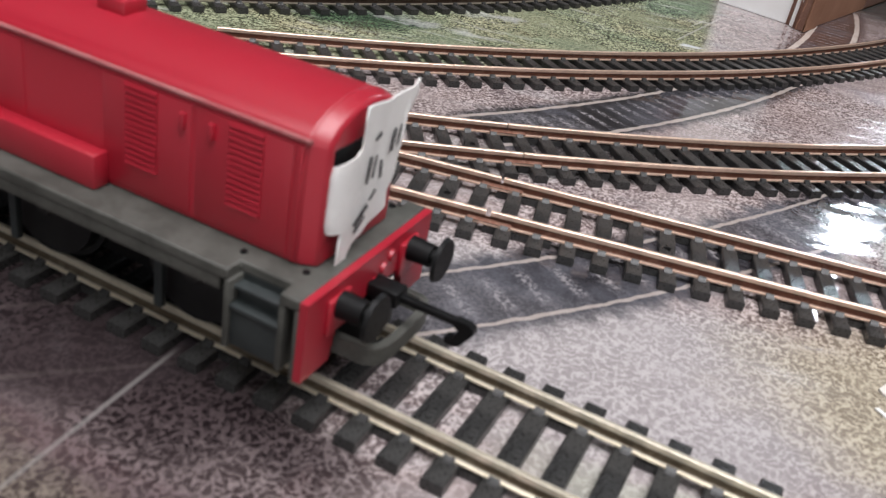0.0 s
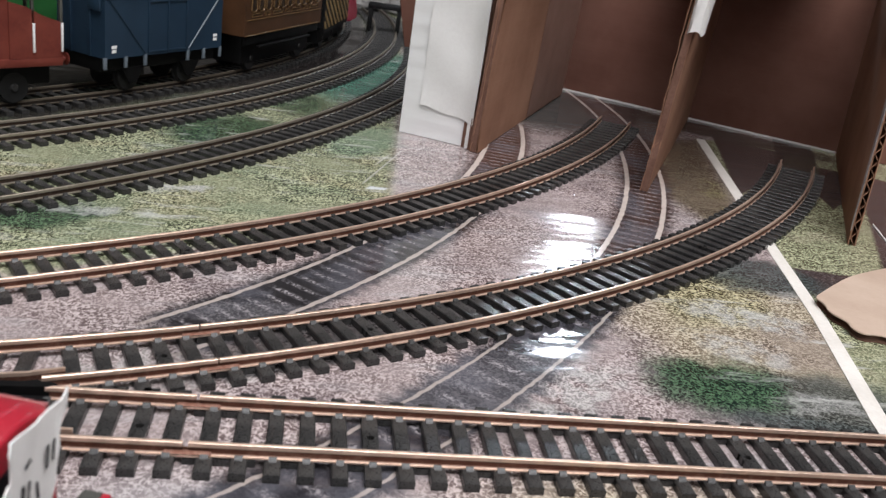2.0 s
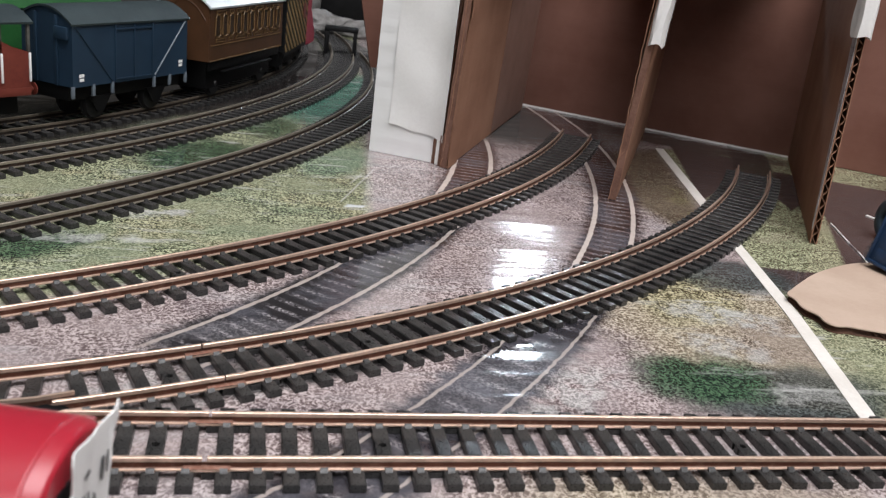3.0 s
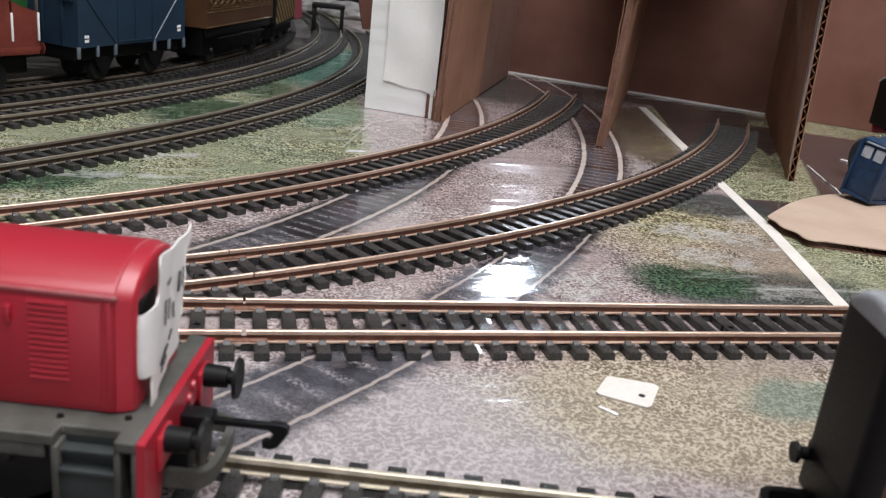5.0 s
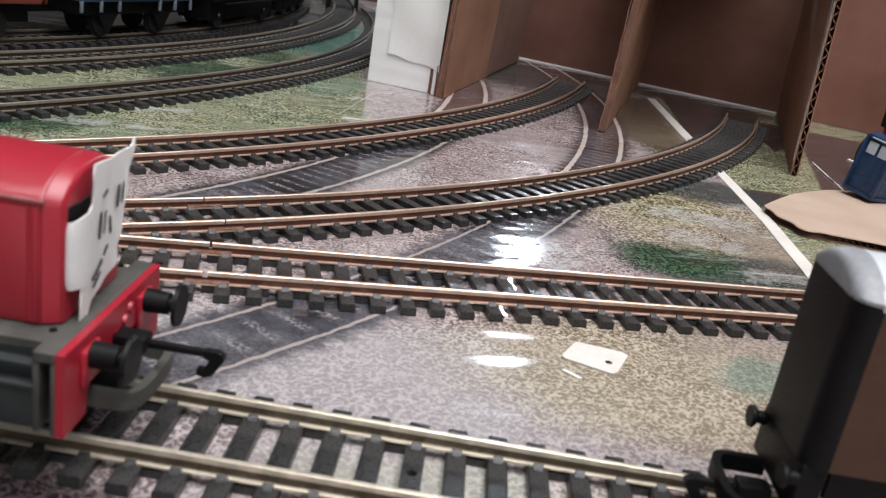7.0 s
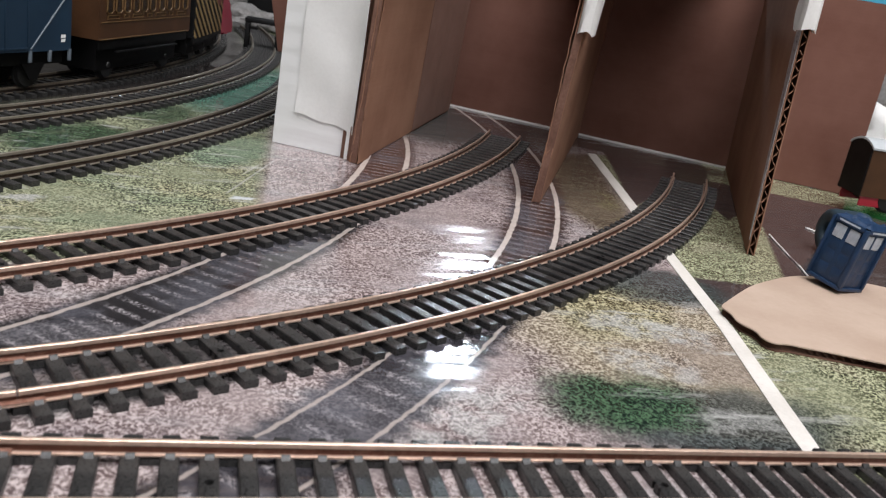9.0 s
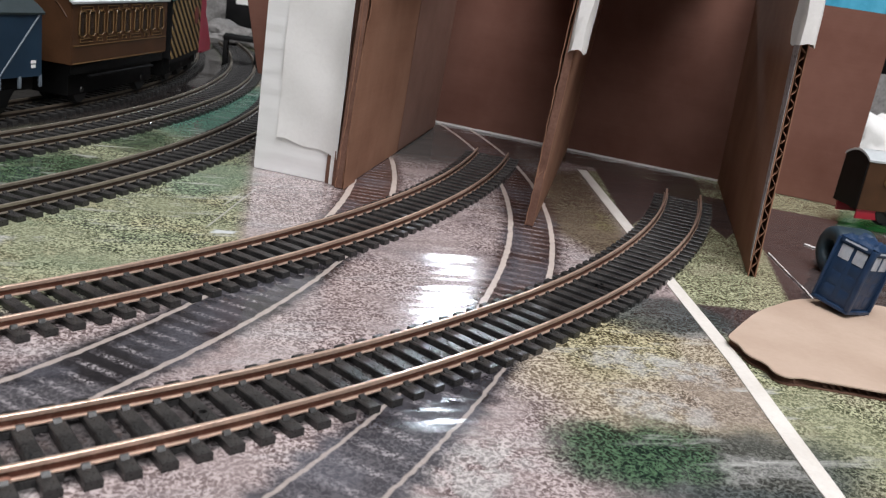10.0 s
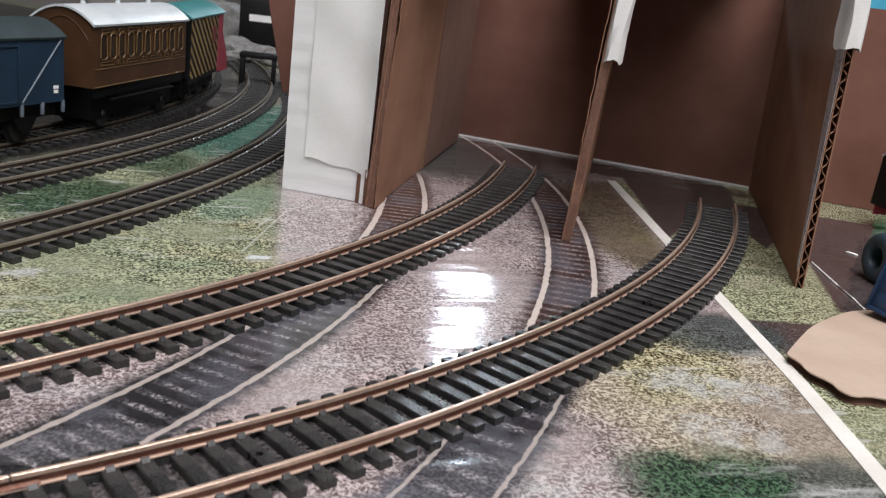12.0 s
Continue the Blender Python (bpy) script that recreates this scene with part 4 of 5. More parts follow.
# ---------------------------------------------------------------- the red shunter
def shunter(m):
    t = thing("diesel_shunter", "red toy diesel shunter with weathered grey footplate", "locomotive", m)
    f, w = 21.7, 10.3
    bm = bmesh.new()
    # body: straight sides, domed roof, chamfered nose
    side = [(-w, f), (-w, 38.6), (-w + 0.45, 39.6)]
    roof = [(-w + 0.45 + (2 * w - 0.9) * i / 12, 39.6 + 3.6 * (1 - (2 * i / 12 - 1) ** 2) ** 0.8) for i in range(1, 12)]
    outline = side + roof + [(-q[0], q[1]) for q in side[::-1]]
    prism(bm, outline, "x", -106, -5.0)
    nose = [(q[0] * 0.88, f + (q[1] - f) * 0.985) for q in outline]
    va = [bm.verts.new((-5.0, y, z)) for y, z in outline]
    vb = [bm.verts.new((-2.6, y, z)) for y, z in nose]
    for i in range(len(va)):
        j = (i + 1) % len(va)
        bm.faces.new((va[i], va[j], vb[j], vb[i]))
    bm.faces.new(vb)
    bmesh.ops.recalc_face_normals(bm, faces=bm.faces)
    body = part("body", bm, RED, t)
    bv = body.modifiers.new("soft_edges", "BEVEL")
    bv.width, bv.segments, bv.limit_method, bv.angle_limit = 0.0005, 2, "ANGLE", radians(25)
    # eaves bead along both sides
    for s in (-1, 1):
        bm = bmesh.new()
        tube(bm, (-105.5, s * (w + 0.05), 39.3), (-4.6, s * (w + 0.05), 39.3), 0.36, None, 8)
        part("gutter", bm, DUSTY_RED, t, "dusty gutter edge")
        # upright nose beads
        bm = bmesh.new()
        box(bm, -6.3, -5.5, s * w - 0.35, s * w + 0.35, f + 0.5, 38.6, 0.15)
        part("corner_bead", bm, RED, t)
    # doors, louvres, handles, battery box
    for s in (-1, 1):
        for x0, x1 in ((-21.8, -6.9), (-37.5, -22.6), (-66, -52), (-82, -67)):
            bm = bmesh.new()
            box(bm, x0, x1, s * w - 0.2, s * w + 0.22, f + 1.0, 38.3, 0.12)
            door = part("door", bm, RED, t)
            if x0 > -40:
                lx0 = x0 + (5.2 if x0 > -25 else 4.0)
                for k in range(14):
                    z = 26.4 + k * 0.86
                    bm = bmesh.new()
                    y0 = s * (w + 0.2)
                    prism(bm, [(y0, z), (y0 + s * 0.38, z + 0.16), (y0 + s * 0.08, z + 0.66), (y0, z + 0.62)], "x", lx0, lx0 + 5.4)
                    part("louvre", bm, RED, door)
                bm = bmesh.new()
                hx = -19.6 if x0 > -25 else -24.2
                box(bm, hx, hx + 0.8, s * (w + 0.2) - 0.1, s * (w + 0.2) + s * 0.7, 34.6, 37.0, 0.15) if s > 0 else box(bm, hx, hx + 0.8, s * (w + 0.9), s * w, 34.6, 37.0, 0.15)
                part("handle", bm, RED, door)
        bm = bmesh.new()
        lo, hi = sorted((s * w, s * 13.3))
        box(bm, -62, -36.6, lo, hi, f, 27.0, 0.5)
        part("battery_box", bm, RED, t)
    for vx in (-44.0, -62.0, -80):
        bm = bmesh.new()
        box(bm, vx - 2.6, vx + 2.6, -2.3, 2.3, 42.6, 45.0, 0.4)
        part("roof_vent", bm, RED, t)
    # nose windows behind the paper
    for s in (-1, 1):
        bm = bmesh.new()
        lo, hi = sorted((s * 1.6, s * 8.2))
        box(bm, -2.9, -2.35, lo, hi, 32.8, 38.2, 0.3)
        part("window", bm, BLACK, t, "black glazed nose window")
    # footplate, valance and steps
    bm = bmesh.new()
    edge = [(0, -16.9), (-3.0, -16.9), (-3.0, -14.0), (-11.0, -14.0), (-11.0, -16.9), (-101.0, -16.9), (-101.0, -14.0), (-109.0, -14.0), (-109.0, -16.9), (-112, -16.9)]
    prism(bm, edge + [(qx, -qy) for qx, qy in edge[::-1]], "z", 20.0, f)
    plate = part("footplate", bm, GREY, t)
    bv = plate.modifiers.new("soft_edges", "BEVEL")
    bv.width, bv.segments, bv.limit_method, bv.angle_limit = 0.0003, 2, "ANGLE", radians(40)
    for px, py in ((-3.1, -10.9), (-12, -12.2), (-3.9, 13.2)):
        bm = bmesh.new()
        tube(bm, (px, py, f), (px, py, f + 0.3), 0.55, 0.45, 10)
        part("rivet", bm, BLACK, t)
    for s in (-1, 1):
        bm = bmesh.new()
        lo, hi = sorted((s * 15.2, s * 16.5))
        box(bm, -100, -12.4, lo, hi, 17.8, 20.0, 0.15)
        part("valance", bm, GREY, t)
        for sx in (-11.4, -109.4):
            steps = thing_part("step_unit", t)
            pieces = (("cheek", sx, sx + 0.9, 13.0, 16.9, 9.6, 20.0, GREY), ("cheek", sx + 8.3, sx + 9.2, 13.0, 16.7, 9.6, 20.0, GREY),
                      ("cheek", sx + 10.7, sx + 11.4, 13.0, 16.8, 9.3, 20.0, GREY), ("riser", sx + 0.7, sx + 8.5, 15.4, 16.2, 9.8, 16.0, STEP),
                      ("tread", sx + 0.7, sx + 8.5, 14.2, 16.8, 15.8, 16.5, STEP), ("riser", sx + 0.7, sx + 8.5, 14.2, 14.9, 16.4, 18.6, STEP),
                      ("tread", sx + 0.7, sx + 8.5, 13.4, 15.9, 18.5, 19.1, STEP), ("riser", sx + 0.7, sx + 8.5, 13.2, 13.9, 19.0, 21.4, STEP))
            for name, x0, x1, y0, y1, z0, z1, paint in pieces:
                bm = bmesh.new()
                lo, hi = sorted((s * y0, s * y1))
                box(bm, x0, x1, lo, hi, z0, z1, 0.15)
                part(name, bm, paint, steps)
    # front beam with cut-out, buffers and couplings
    bm = bmesh.new()
    prism(bm, [(-16.8, 21.5), (-16.8, 9.3), (-10.2, 9.3), (-8.6, 15.4), (8.6, 15.4), (10.2, 9.3), (16.8, 9.3), (16.8, 21.5)], "x", 0.0, 1.2)
    beam = part("buffer_beam", bm, RED, t, "red painted buffer beam")
    for py, pz in ((2.5, 18.0), (0.0, 16.3), (4.5, 19.2)):
        bm = bmesh.new()
        tube(bm, (1.1, py, pz), (1.7, py, pz), 1.0 if pz > 17 else 1.5, 0.8, 12)
        part("boss", bm, RED, beam)
    for py in (-9.6, 9.6):
        bm = bmesh.new()
        box(bm, 1.1, 1.9, py - 2.6, py + 2.6, 14.4, 19.8, 0.3)
        part("buffer_pad", bm, RED, beam)
    buffer_pair(t, 1.8, 1, 9.6, 18.4, 5.6, 3.5)
    hook_coupling(t, 1.0, 1, 15.6, 15.4)
    loop_coupling(t, -1.0, 1, 9.6, 8.0, 8.4, GREY)
    bm = bmesh.new()
    box(bm, -9, 3.2, -4.2, 4.2, 8.8, 14.0, 0.4)
    part("coupling_mount", bm, BLACK, t)
    # underframe and wheels
    bm = bmesh.new()
    box(bm, -104, -9, -6.2, 6.2, 7.0, 20.0, 0.5)
    part("chassis", bm, BLACK, t)
    for px in (-22.0, -50.0, -78.0):
        wheelset(t, px, 9.0)
        bm = bmesh.new()
        box(bm, px - 5, px - 3.6, -12.2, -11, 6.5, 19.0, 0.2)
        part("brake_hanger", bm, STEP, t)
    return t


def thing_part(name, parent):
    ob = new(name)
    ob.empty_display_size = 0.005
    ob.parent = parent
    return ob


def nose_paper(m):
    """A torn sheet with marker strokes, and its folded-back flap."""
    outline = [(10.6, 44.6), (8.8, 43.6), (2.0, 43.0), (-3.6, 43.2), (-4.2, 42.0), (-3.8, 37.6), (-5.8, 36.6), (-6.6, 33.0), (-6.4, 27.0),
               (-7.2, 24.0), (-7.0, 20.8), (-5.9, 20.0), (-4.6, 21.6), (-2.0, 23.9), (2.4, 25.2), (6.2, 26.4), (6.0, 29.0), (7.8, 33.5), (8.2, 38.5), (10.0, 42.5)]
    t = thing("paper_sheet", "torn white paper with black marker strokes on the shunter's nose", "paper", m)

    def lean(y, z):
        return -1.3 + (z - 26) * 0.02 + 0.008 * (y + 2) ** 2

    bm = bmesh.new()
    outline = [(y * 0.74 if y > 0 else y, z) for y, z in outline]
    vs = [bm.verts.new((lean(y, z), y, z)) for y, z in outline]
    bm.faces.new(vs)
    bmesh.ops.triangulate(bm, faces=bm.faces[:])
    for _ in range(2):
        bmesh.ops.subdivide_edges(bm, edges=bm.edges[:], cuts=1, use_grid_fill=True)
    for v in bm.verts:
        v.co.x = lean(v.co.y, v.co.z) + 0.12 * math.sin(v.co.z * 0.9 + v.co.y)
    sheet = part("sheet", bm, PAPER, t, smooth=True)
    sheet.modifiers.new("thickness", "SOLIDIFY").thickness = 0.00025
    bm = bmesh.new()
    cols = []
    for i in range(7):
        a = i / 6
        y = -5.4 - 3.4 * math.sin(a * 2.1)
        dx = -4.6 * (1 - math.cos(a * 2.1)) * 0.7
        cols.append([bm.verts.new((-0.9 + dx * 0.45 + 0.02 * j, y + (0.5 if j in (0, 8) else 0) * a, 26.6 + (10.6 - 1.2 * a) * j / 8)) for j in range(9)])
    for c0, c1 in zip(cols, cols[1:]):
        for j in range(8):
            bm.faces.new((c0[j], c0[j + 1], c1[j + 1], c1[j]))
    flap = part("folded_flap", bm, PAPER, t, "flap of the paper curled back", smooth=True)
    flap.modifiers.new("thickness", "SOLIDIFY").thickness = 0.00025
    # plain strokes
    for pts, r in (([(3.0, 35.4), (3.3, 38.6)], 0.32), ([(4.3, 35.8), (4.6, 38.8)], 0.24), ([(-2.2, 32.2), (-1.9, 36.0)], 0.32), ([(-0.8, 32.6), (-0.5, 35.8)], 0.24),
                   ([(1.0, 34.6), (1.3, 32.0)], 0.26), ([(-1.4, 38.2), (-0.2, 38.8)], 0.28), ([(-3.9, 26.6), (-1.0, 28.6)], 0.42), ([(-3.6, 25.4), (-1.4, 27.0)], 0.30),
                   ([(-0.6, 29.2), (0.6, 30.4)], 0.30)):
        bm = bmesh.new()
        bead(bm, [(lean(y, z) + 0.30, y, z) for y, z in pts], r)
        for v in bm.verts:
            v.co.x += (lean(v.co.y, v.co.z) + 0.30 - v.co.x) * 0.75
        part("marker_stroke", bm, INK, t)
    return t


LOCO = at(*on_e(-49.8), 0, E_TURN)
shunter(LOCO)
nose_paper(LOCO)


# ---------------------------------------------------------------- coaches
def coach(m, label, x0, x1, w, z0, eave, peak, end_paint, windows, lining=True, sole=BLACK, lip=1.8):
    t = thing("railway_coach", label, "coach", m, group="toy coaches")
    bm = bmesh.new()
    prism(bm, [(-w, z0)] + arched(w - 0.3, eave, peak - 0.8) + [(w, z0)], "x", x0, x1)
    part("body", bm, BROWN, t)
    for s, ex in ((-1, x0), (1, x1)):
        bm = bmesh.new()
        lo, hi = sorted((ex + s * 0.05, ex + s * 0.9))
        prism(bm, [(-w + 0.2, z0 + 0.2)] + arched(w - 0.6, eave - 0.4, peak - 1.2) + [(w - 0.2, z0 + 0.2)], "x", lo, hi)
        part("end_panel", bm, end_paint, t)
        if lip < 1:
            continue
        bm = bmesh.new()
        pts = arched(w - 2.5, eave - 7, peak - 5, 12)
        bead(bm, [(ex + s * 0.9, y, z) for y, z in pts], 0.35)
        part("end_moulding", bm, end_paint, t)
    bm = bmesh.new()
    top = arched(w + lip * 0.55, eave + 0.2, peak, 14)
    prism(bm, top + [(y * 0.985, z - 1.0) for y, z in top[::-1]], "x", x0 - lip, x1 + lip)
    roof = part("roof", bm, ROOF, t, "white painted arched roof", smooth=False)
    for k in range(3):
        vx = x0 + (x1 - x0) * (k + 0.5) / 3
        bm = bmesh.new()
        tube(bm, (vx, 0, peak - 0.6), (vx, 0, peak + 1.4), 1.5, 1.2, 12)
        part("ventilator", bm, ROOF, roof)
    for s in (-1, 1):
        for wx in windows:
            lo, hi = sorted((s * (w - 0.1), s * (w + 0.12)))
            bm = bmesh.new()
            box(bm, wx - 2.7, wx + 2.7, lo, hi, z0 + 13.0, eave - 4.4, 0.05)
            win = part("window", bm, WINDOW_BROWN, t, "dark glazed window")
            bm = bmesh.new()
            ring = [(wx + sx * 2.9, zz) for sx, zz in ((-1, z0 + 14), (-1, eave - 5.5), (-0.6, eave - 4.3), (0.6, eave - 4.3), (1, eave - 5.5), (1, z0 + 14), (0.6, z0 + 12.8), (-0.6, z0 + 12.8))]
            bead(bm, [(ax, s * (w + 0.25), az) for ax, az in ring], 0.42, True)
            part("window_frame", bm, GOLD, win)
        if lining:
            for z in (z0 + 0.4, z0 + 8.6):
                bm = bmesh.new()
                tube(bm, (x0 + 1, s * (w + 0.1), z), (x1 - 1, s * (w + 0.1), z), 0.26, None, 6)
                part("beading", bm, GOLD, t)
            # small raised panels above and below the windows
            for z, reach_z in ((eave - 2.9, 0.75), (z0 + 10.9, 0.8)):
                for k in range(7):
                    px = x0 + 6 + (x1 - x0 - 12) * (k + 0.5) / 7
                    hw = 5.6 if k % 2 == 0 else 2.4
                    bm = bmesh.new()
                    ring = [(px - hw, z - reach_z), (px - hw, z + reach_z), (px + hw, z + reach_z), (px + hw, z - reach_z)]
                    bead(bm, [(ax, s * (w + 0.15), az) for ax, az in ring], 0.26, True)
                    part("panel_moulding", bm, GOLD, t)
        bm = bmesh.new()
        lo, hi = sorted((s * (w - 2.0), s * (w - 1.0)))
        box(bm, x0 + 1, x1 - 1, lo, hi, z0 - 5, z0, 0.2)
        part("solebar", bm, sole, t)
        bm = bmesh.new()
        lo, hi = sorted((s * (w - 1.0), s * (w + 1.2)))
        box(bm, x0 + 16, x1 - 16, lo, hi, z0 - 7, z0 - 6, 0.2)
        part("footboard", bm, BLACK, t)
    bm = bmesh.new()
    box(bm, x0 + 6, x1 - 6, -w + 5, w - 5, 9.0, z0, 0.4)
    part("underframe", bm, BLACK, t)
    for px in (x0 + 18, x1 - 18):
        wheelset(t, px, 6.6)
    return t


def on_y(a, r=567.0):
    return -561.2 + r * math.cos(radians(a)), 617.7 + r * math.sin(radians(a)), 0.0, a + 90


WINDOWS = (-43.0, -34.4, -26.0, -17.0, -8.2, 0.8, 11.4, 20.2, 29.2, 40.0)
coach(at(*on_y(-24.1)), "brown four-wheel coach with gold-lined windows and white roof", -51.5, 47.5, 14.8, 25.2, 54.0, 61.5, BROWN, WINDOWS)
near = coach(at(47.4, -89.6, 0, -14.64), "brown toy coach with black end and white roof", 3.6, 92, 9.4, 19.5, 44.2, 48.0, BLACK, (16, 31, 46, 61, 76), False, lip=0.3)
# black end with rounded corners, and the roof rounding down over it
bm = bmesh.new()
bend = [(3.0 - 3.0 * math.cos(radians(q)), 6.4 + 3.0 * math.sin(radians(q))) for q in range(0, 91, 15)]
prism(bm, [(x, -y) for x, y in bend[::-1]] + bend + [(3.65, 9.4), (3.65, -9.4)], "z", 19.4, 44.2)
part("end_cap", bm, BLACK, near, "black rounded end")
bm = bmesh.new()
slices = []
for x in (0.0, 0.35, 0.8, 1.4, 2.2, 3.0, 3.7):
    inset = 3.0 - math.sqrt(max(0.0, 9.0 - max(0.0, 3.0 - x) ** 2))
    slices.append([bm.verts.new((x - 0.05, y, z)) for y, z in [(-9.5 + inset, 43.9)] + arched(9.5 - inset, 44.4, 48.1 - 0.5 * inset, 16) + [(9.5 - inset, 43.9)]])
for a, c in zip(slices, slices[1:]):
    for q in range(len(a)):
        bm.faces.new((a[q], a[(q + 1) % len(a)], c[(q + 1) % len(a)], c[q]))
bm.faces.new(slices[0])
bm.faces.new(slices[-1])
bmesh.ops.recalc_face_normals(bm, faces=bm.faces)
part("roof_fascia", bm, FASCIA, near, "grey rounded roof end")
bm = bmesh.new()
box(bm, 0.4, 4.0, -8.8, 8.8, 11.5, 19.6, 0.4)
part("headstock", bm, BLACK, near)
buffer_pair(near, 0.5, -1, 8.0, 17.2, 2.4, 1.8)
hook_coupling(near, 1.0, -1, 8.6, 11.5)
loop_coupling(near, 2.0, -1, 8.4, 6.5, 8.5, BLACK)
coach(at(324.6, 245.8, 0, -6.0), "brown toy coach with black end, red solebar and white roof", 0, 95, 9.8, 11.5, 36.5, 40.5, BLACK, (14, 30, 46, 62, 78), False, RED, lip=0.9)


# ---------------------------------------------------------------- goods stock
def goods_van(m):
    t = thing("goods_van", "blue covered goods van with dark curved roof and pale strapping", "goods van", m)
    x0, x1, w, z0, eave, peak = -38.6, 38.6, 14.8, 21.6, 49.2, 56.0
    bm = bmesh.new()
    prism(bm, [(-w, z0)] + arched(w - 0.2, eave, peak - 1) + [(w, z0)], "x", x0, x1)
    part("body", bm, BLUE, t)
    bm = bmesh.new()
    top = arched(w + 0.8, eave + 0.2, peak, 14)
    prism(bm, top + [(y * 0.985, z - 0.9) for y, z in top[::-1]], "x", x0 - 1.0, x1 + 1.0)
    part("roof", bm, DARKROOF, t, "dark glossy curved roof")
    for s in (-1, 1):
        y = s * (w + 0.1)
        for (ax, az, bx, bz), mat, lab in (((14.5, z0 + 1.2, 36.8, eave - 1), VAN_GREY, "pale diagonal strap"), ((-14.5, z0 + 1.2, -36.8, eave - 1), BLUE, "")):
            bm = bmesh.new()
            tube(bm, (ax, y, az), (bx, y, bz), 0.42, None, 6)
            part("strap", bm, mat, t, lab)
        for px in (-12.5, 0.0, 12.5):
            bm = bmesh.new()
            lo, hi = sorted((y, y + s * 0.35))
            box(bm, px - 0.4, px + 0.4, lo, hi, z0 + 0.5, eave - 1.0, 0.1)
            part("door_batten", bm, BLUE, t)
        for z in (z0 + 1.6, eave - 3.0):
            bm = bmesh.new()
            lo, hi = sorted((y, y + s * 0.35))
            box(bm, -12.5, 12.5, lo, hi, z - 0.4, z + 0.4, 0.1)
            part("door_rail", bm, BLUE, t)
        for px in (-38.2, -26.0, -14.0, 14.5, 26.0, 38.2):
            bm = bmesh.new()
            lo, hi = sorted((y - s * 1.0, y))
            box(bm, px - 0.8, px + 0.8, lo, hi, 16.8, z0 + 0.5, 0.1)
            part("bracket", bm, VAN_GREY, t)
        for px, dz in ((-33.5, 0.0), (33.5, 1.5)):
            for k, wd in enumerate((3.0, 2.6)):
                bm = bmesh.new()
                lo, hi = sorted((y, y + s * 0.12))
                box(bm, px - wd / 2, px + wd / 2, lo, hi, z0 + 2.4 + dz + 1.9 * (1 - k), z0 + 3.8 + dz + 1.9 * (1 - k))
                part("marking_bar", bm, PAPER, t, "small white painted marking")
    # end framing and brake hood
    for ex, s in ((x0, -1), (x1, 1)):
        for py in (-6, 6):
            bm = bmesh.new()
            lo, hi = sorted((ex, ex + s * 0.9))
            box(bm, lo, hi, py - 0.7, py + 0.7, z0, eave + 3, 0.15)
            part("end_post", bm, BLUE, t)
        bm = bmesh.new()
        lo, hi = sorted((ex, ex + s * 1.6))
        box(bm, lo, hi, -13, -5.5, eave - 7, eave - 1.5, 0.4)
        part("hood", bm, BLUE, t)
    bm = bmesh.new()
    box(bm, x0 + 1, x1 - 1, -11, 11, 15.0, z0, 0.3)
    part("underframe", bm, BLACK, t)
    for px in (-19.0, 19.0):
        wheelset(t, px, 6.4)
        for s in (-1, 1):
            bm = bmesh.new()
            lo, hi = sorted((s * 11, s * 12))
            prism(bm, [(px - 7, 16), (px - 2, 8.5), (px + 2, 8.5), (px + 7, 16)], "y", lo, hi)
            part("axle_guard", bm, BLACK, t)
    return t


goods_van(at(*on_y(-34.9)))


def brake_van(m):
    t = thing("brake_van", "red-brown brake van with open verandah and white handrails", "brake van", m)
    x0, x1, w, z0 = -42.0, 43.0, 14.4, 24.0
    bm = bmesh.new()
    box(bm, x0, x1, -w, w, 20.5, z0, 0.3)
    part("floor_frame", bm, RUST, t)
    bm = bmesh.new()
    prism(bm, [(-w + 0.5, z0)] + arched(w - 0.7, 50.5, 54) + [(w - 0.5, z0)], "x", -30, 20)
    part("cabin", bm, RUST, t)
    bm = bmesh.new()
    top = arched(w + 1.0, 51.0, 56.0, 14)
    prism(bm, top + [(y * 0.985, z - 0.9) for y, z in top[::-1]], "x", x0 - 1, x1 + 1)
    part("roof", bm, DARKROOF, t, "weathered grey-green roof")
    for s in (-1, 1):
        bm = bmesh.new()
        lo, hi = sorted((s * (w - 0.9), s * w))
        prism(bm, [(20, z0), (20, 47), (27, 45), (35, 41), (43, 38.5), (43, z0)], "y", lo, hi)
        part("verandah_side", bm, RUST, t)
        for px in (30.0, 42.4):
            bm = bmesh.new()
            lo, hi = sorted((s * (w + 0.15), s * (w + 0.9)))
            box(bm, px - 0.45, px + 0.45, lo, hi, 26.5, 38.5, 0.15)
            part("handrail", bm, PAPER, t, "white painted handrail")
            bm = bmesh.new()
            lo, hi = sorted((s * (w - 1.4), s * w))
            box(bm, px - 0.6, px + 0.6, lo, hi, 38, 51.2, 0.15)
            part("post", bm, GREY, t)
    bm = bmesh.new()
    box(bm, 42.0, 43.0, -w, w, z0, 38.5, 0.2)
    part("verandah_end", bm, RUST, t)
    buffer_pair(t, 43.0, 1, 8.6, 22.0, 5.0, 2.8, RUST)
    bm = bmesh.new()
    box(bm, x0 + 3, x1 - 3, -9, 9, 12, 20.5, 0.3)
    part("underframe", bm, BLACK, t)
    for px in (-24, 24):
        wheelset(t, px, 6.4)
    return t


brake_van(at(*on_y(-45.0)))


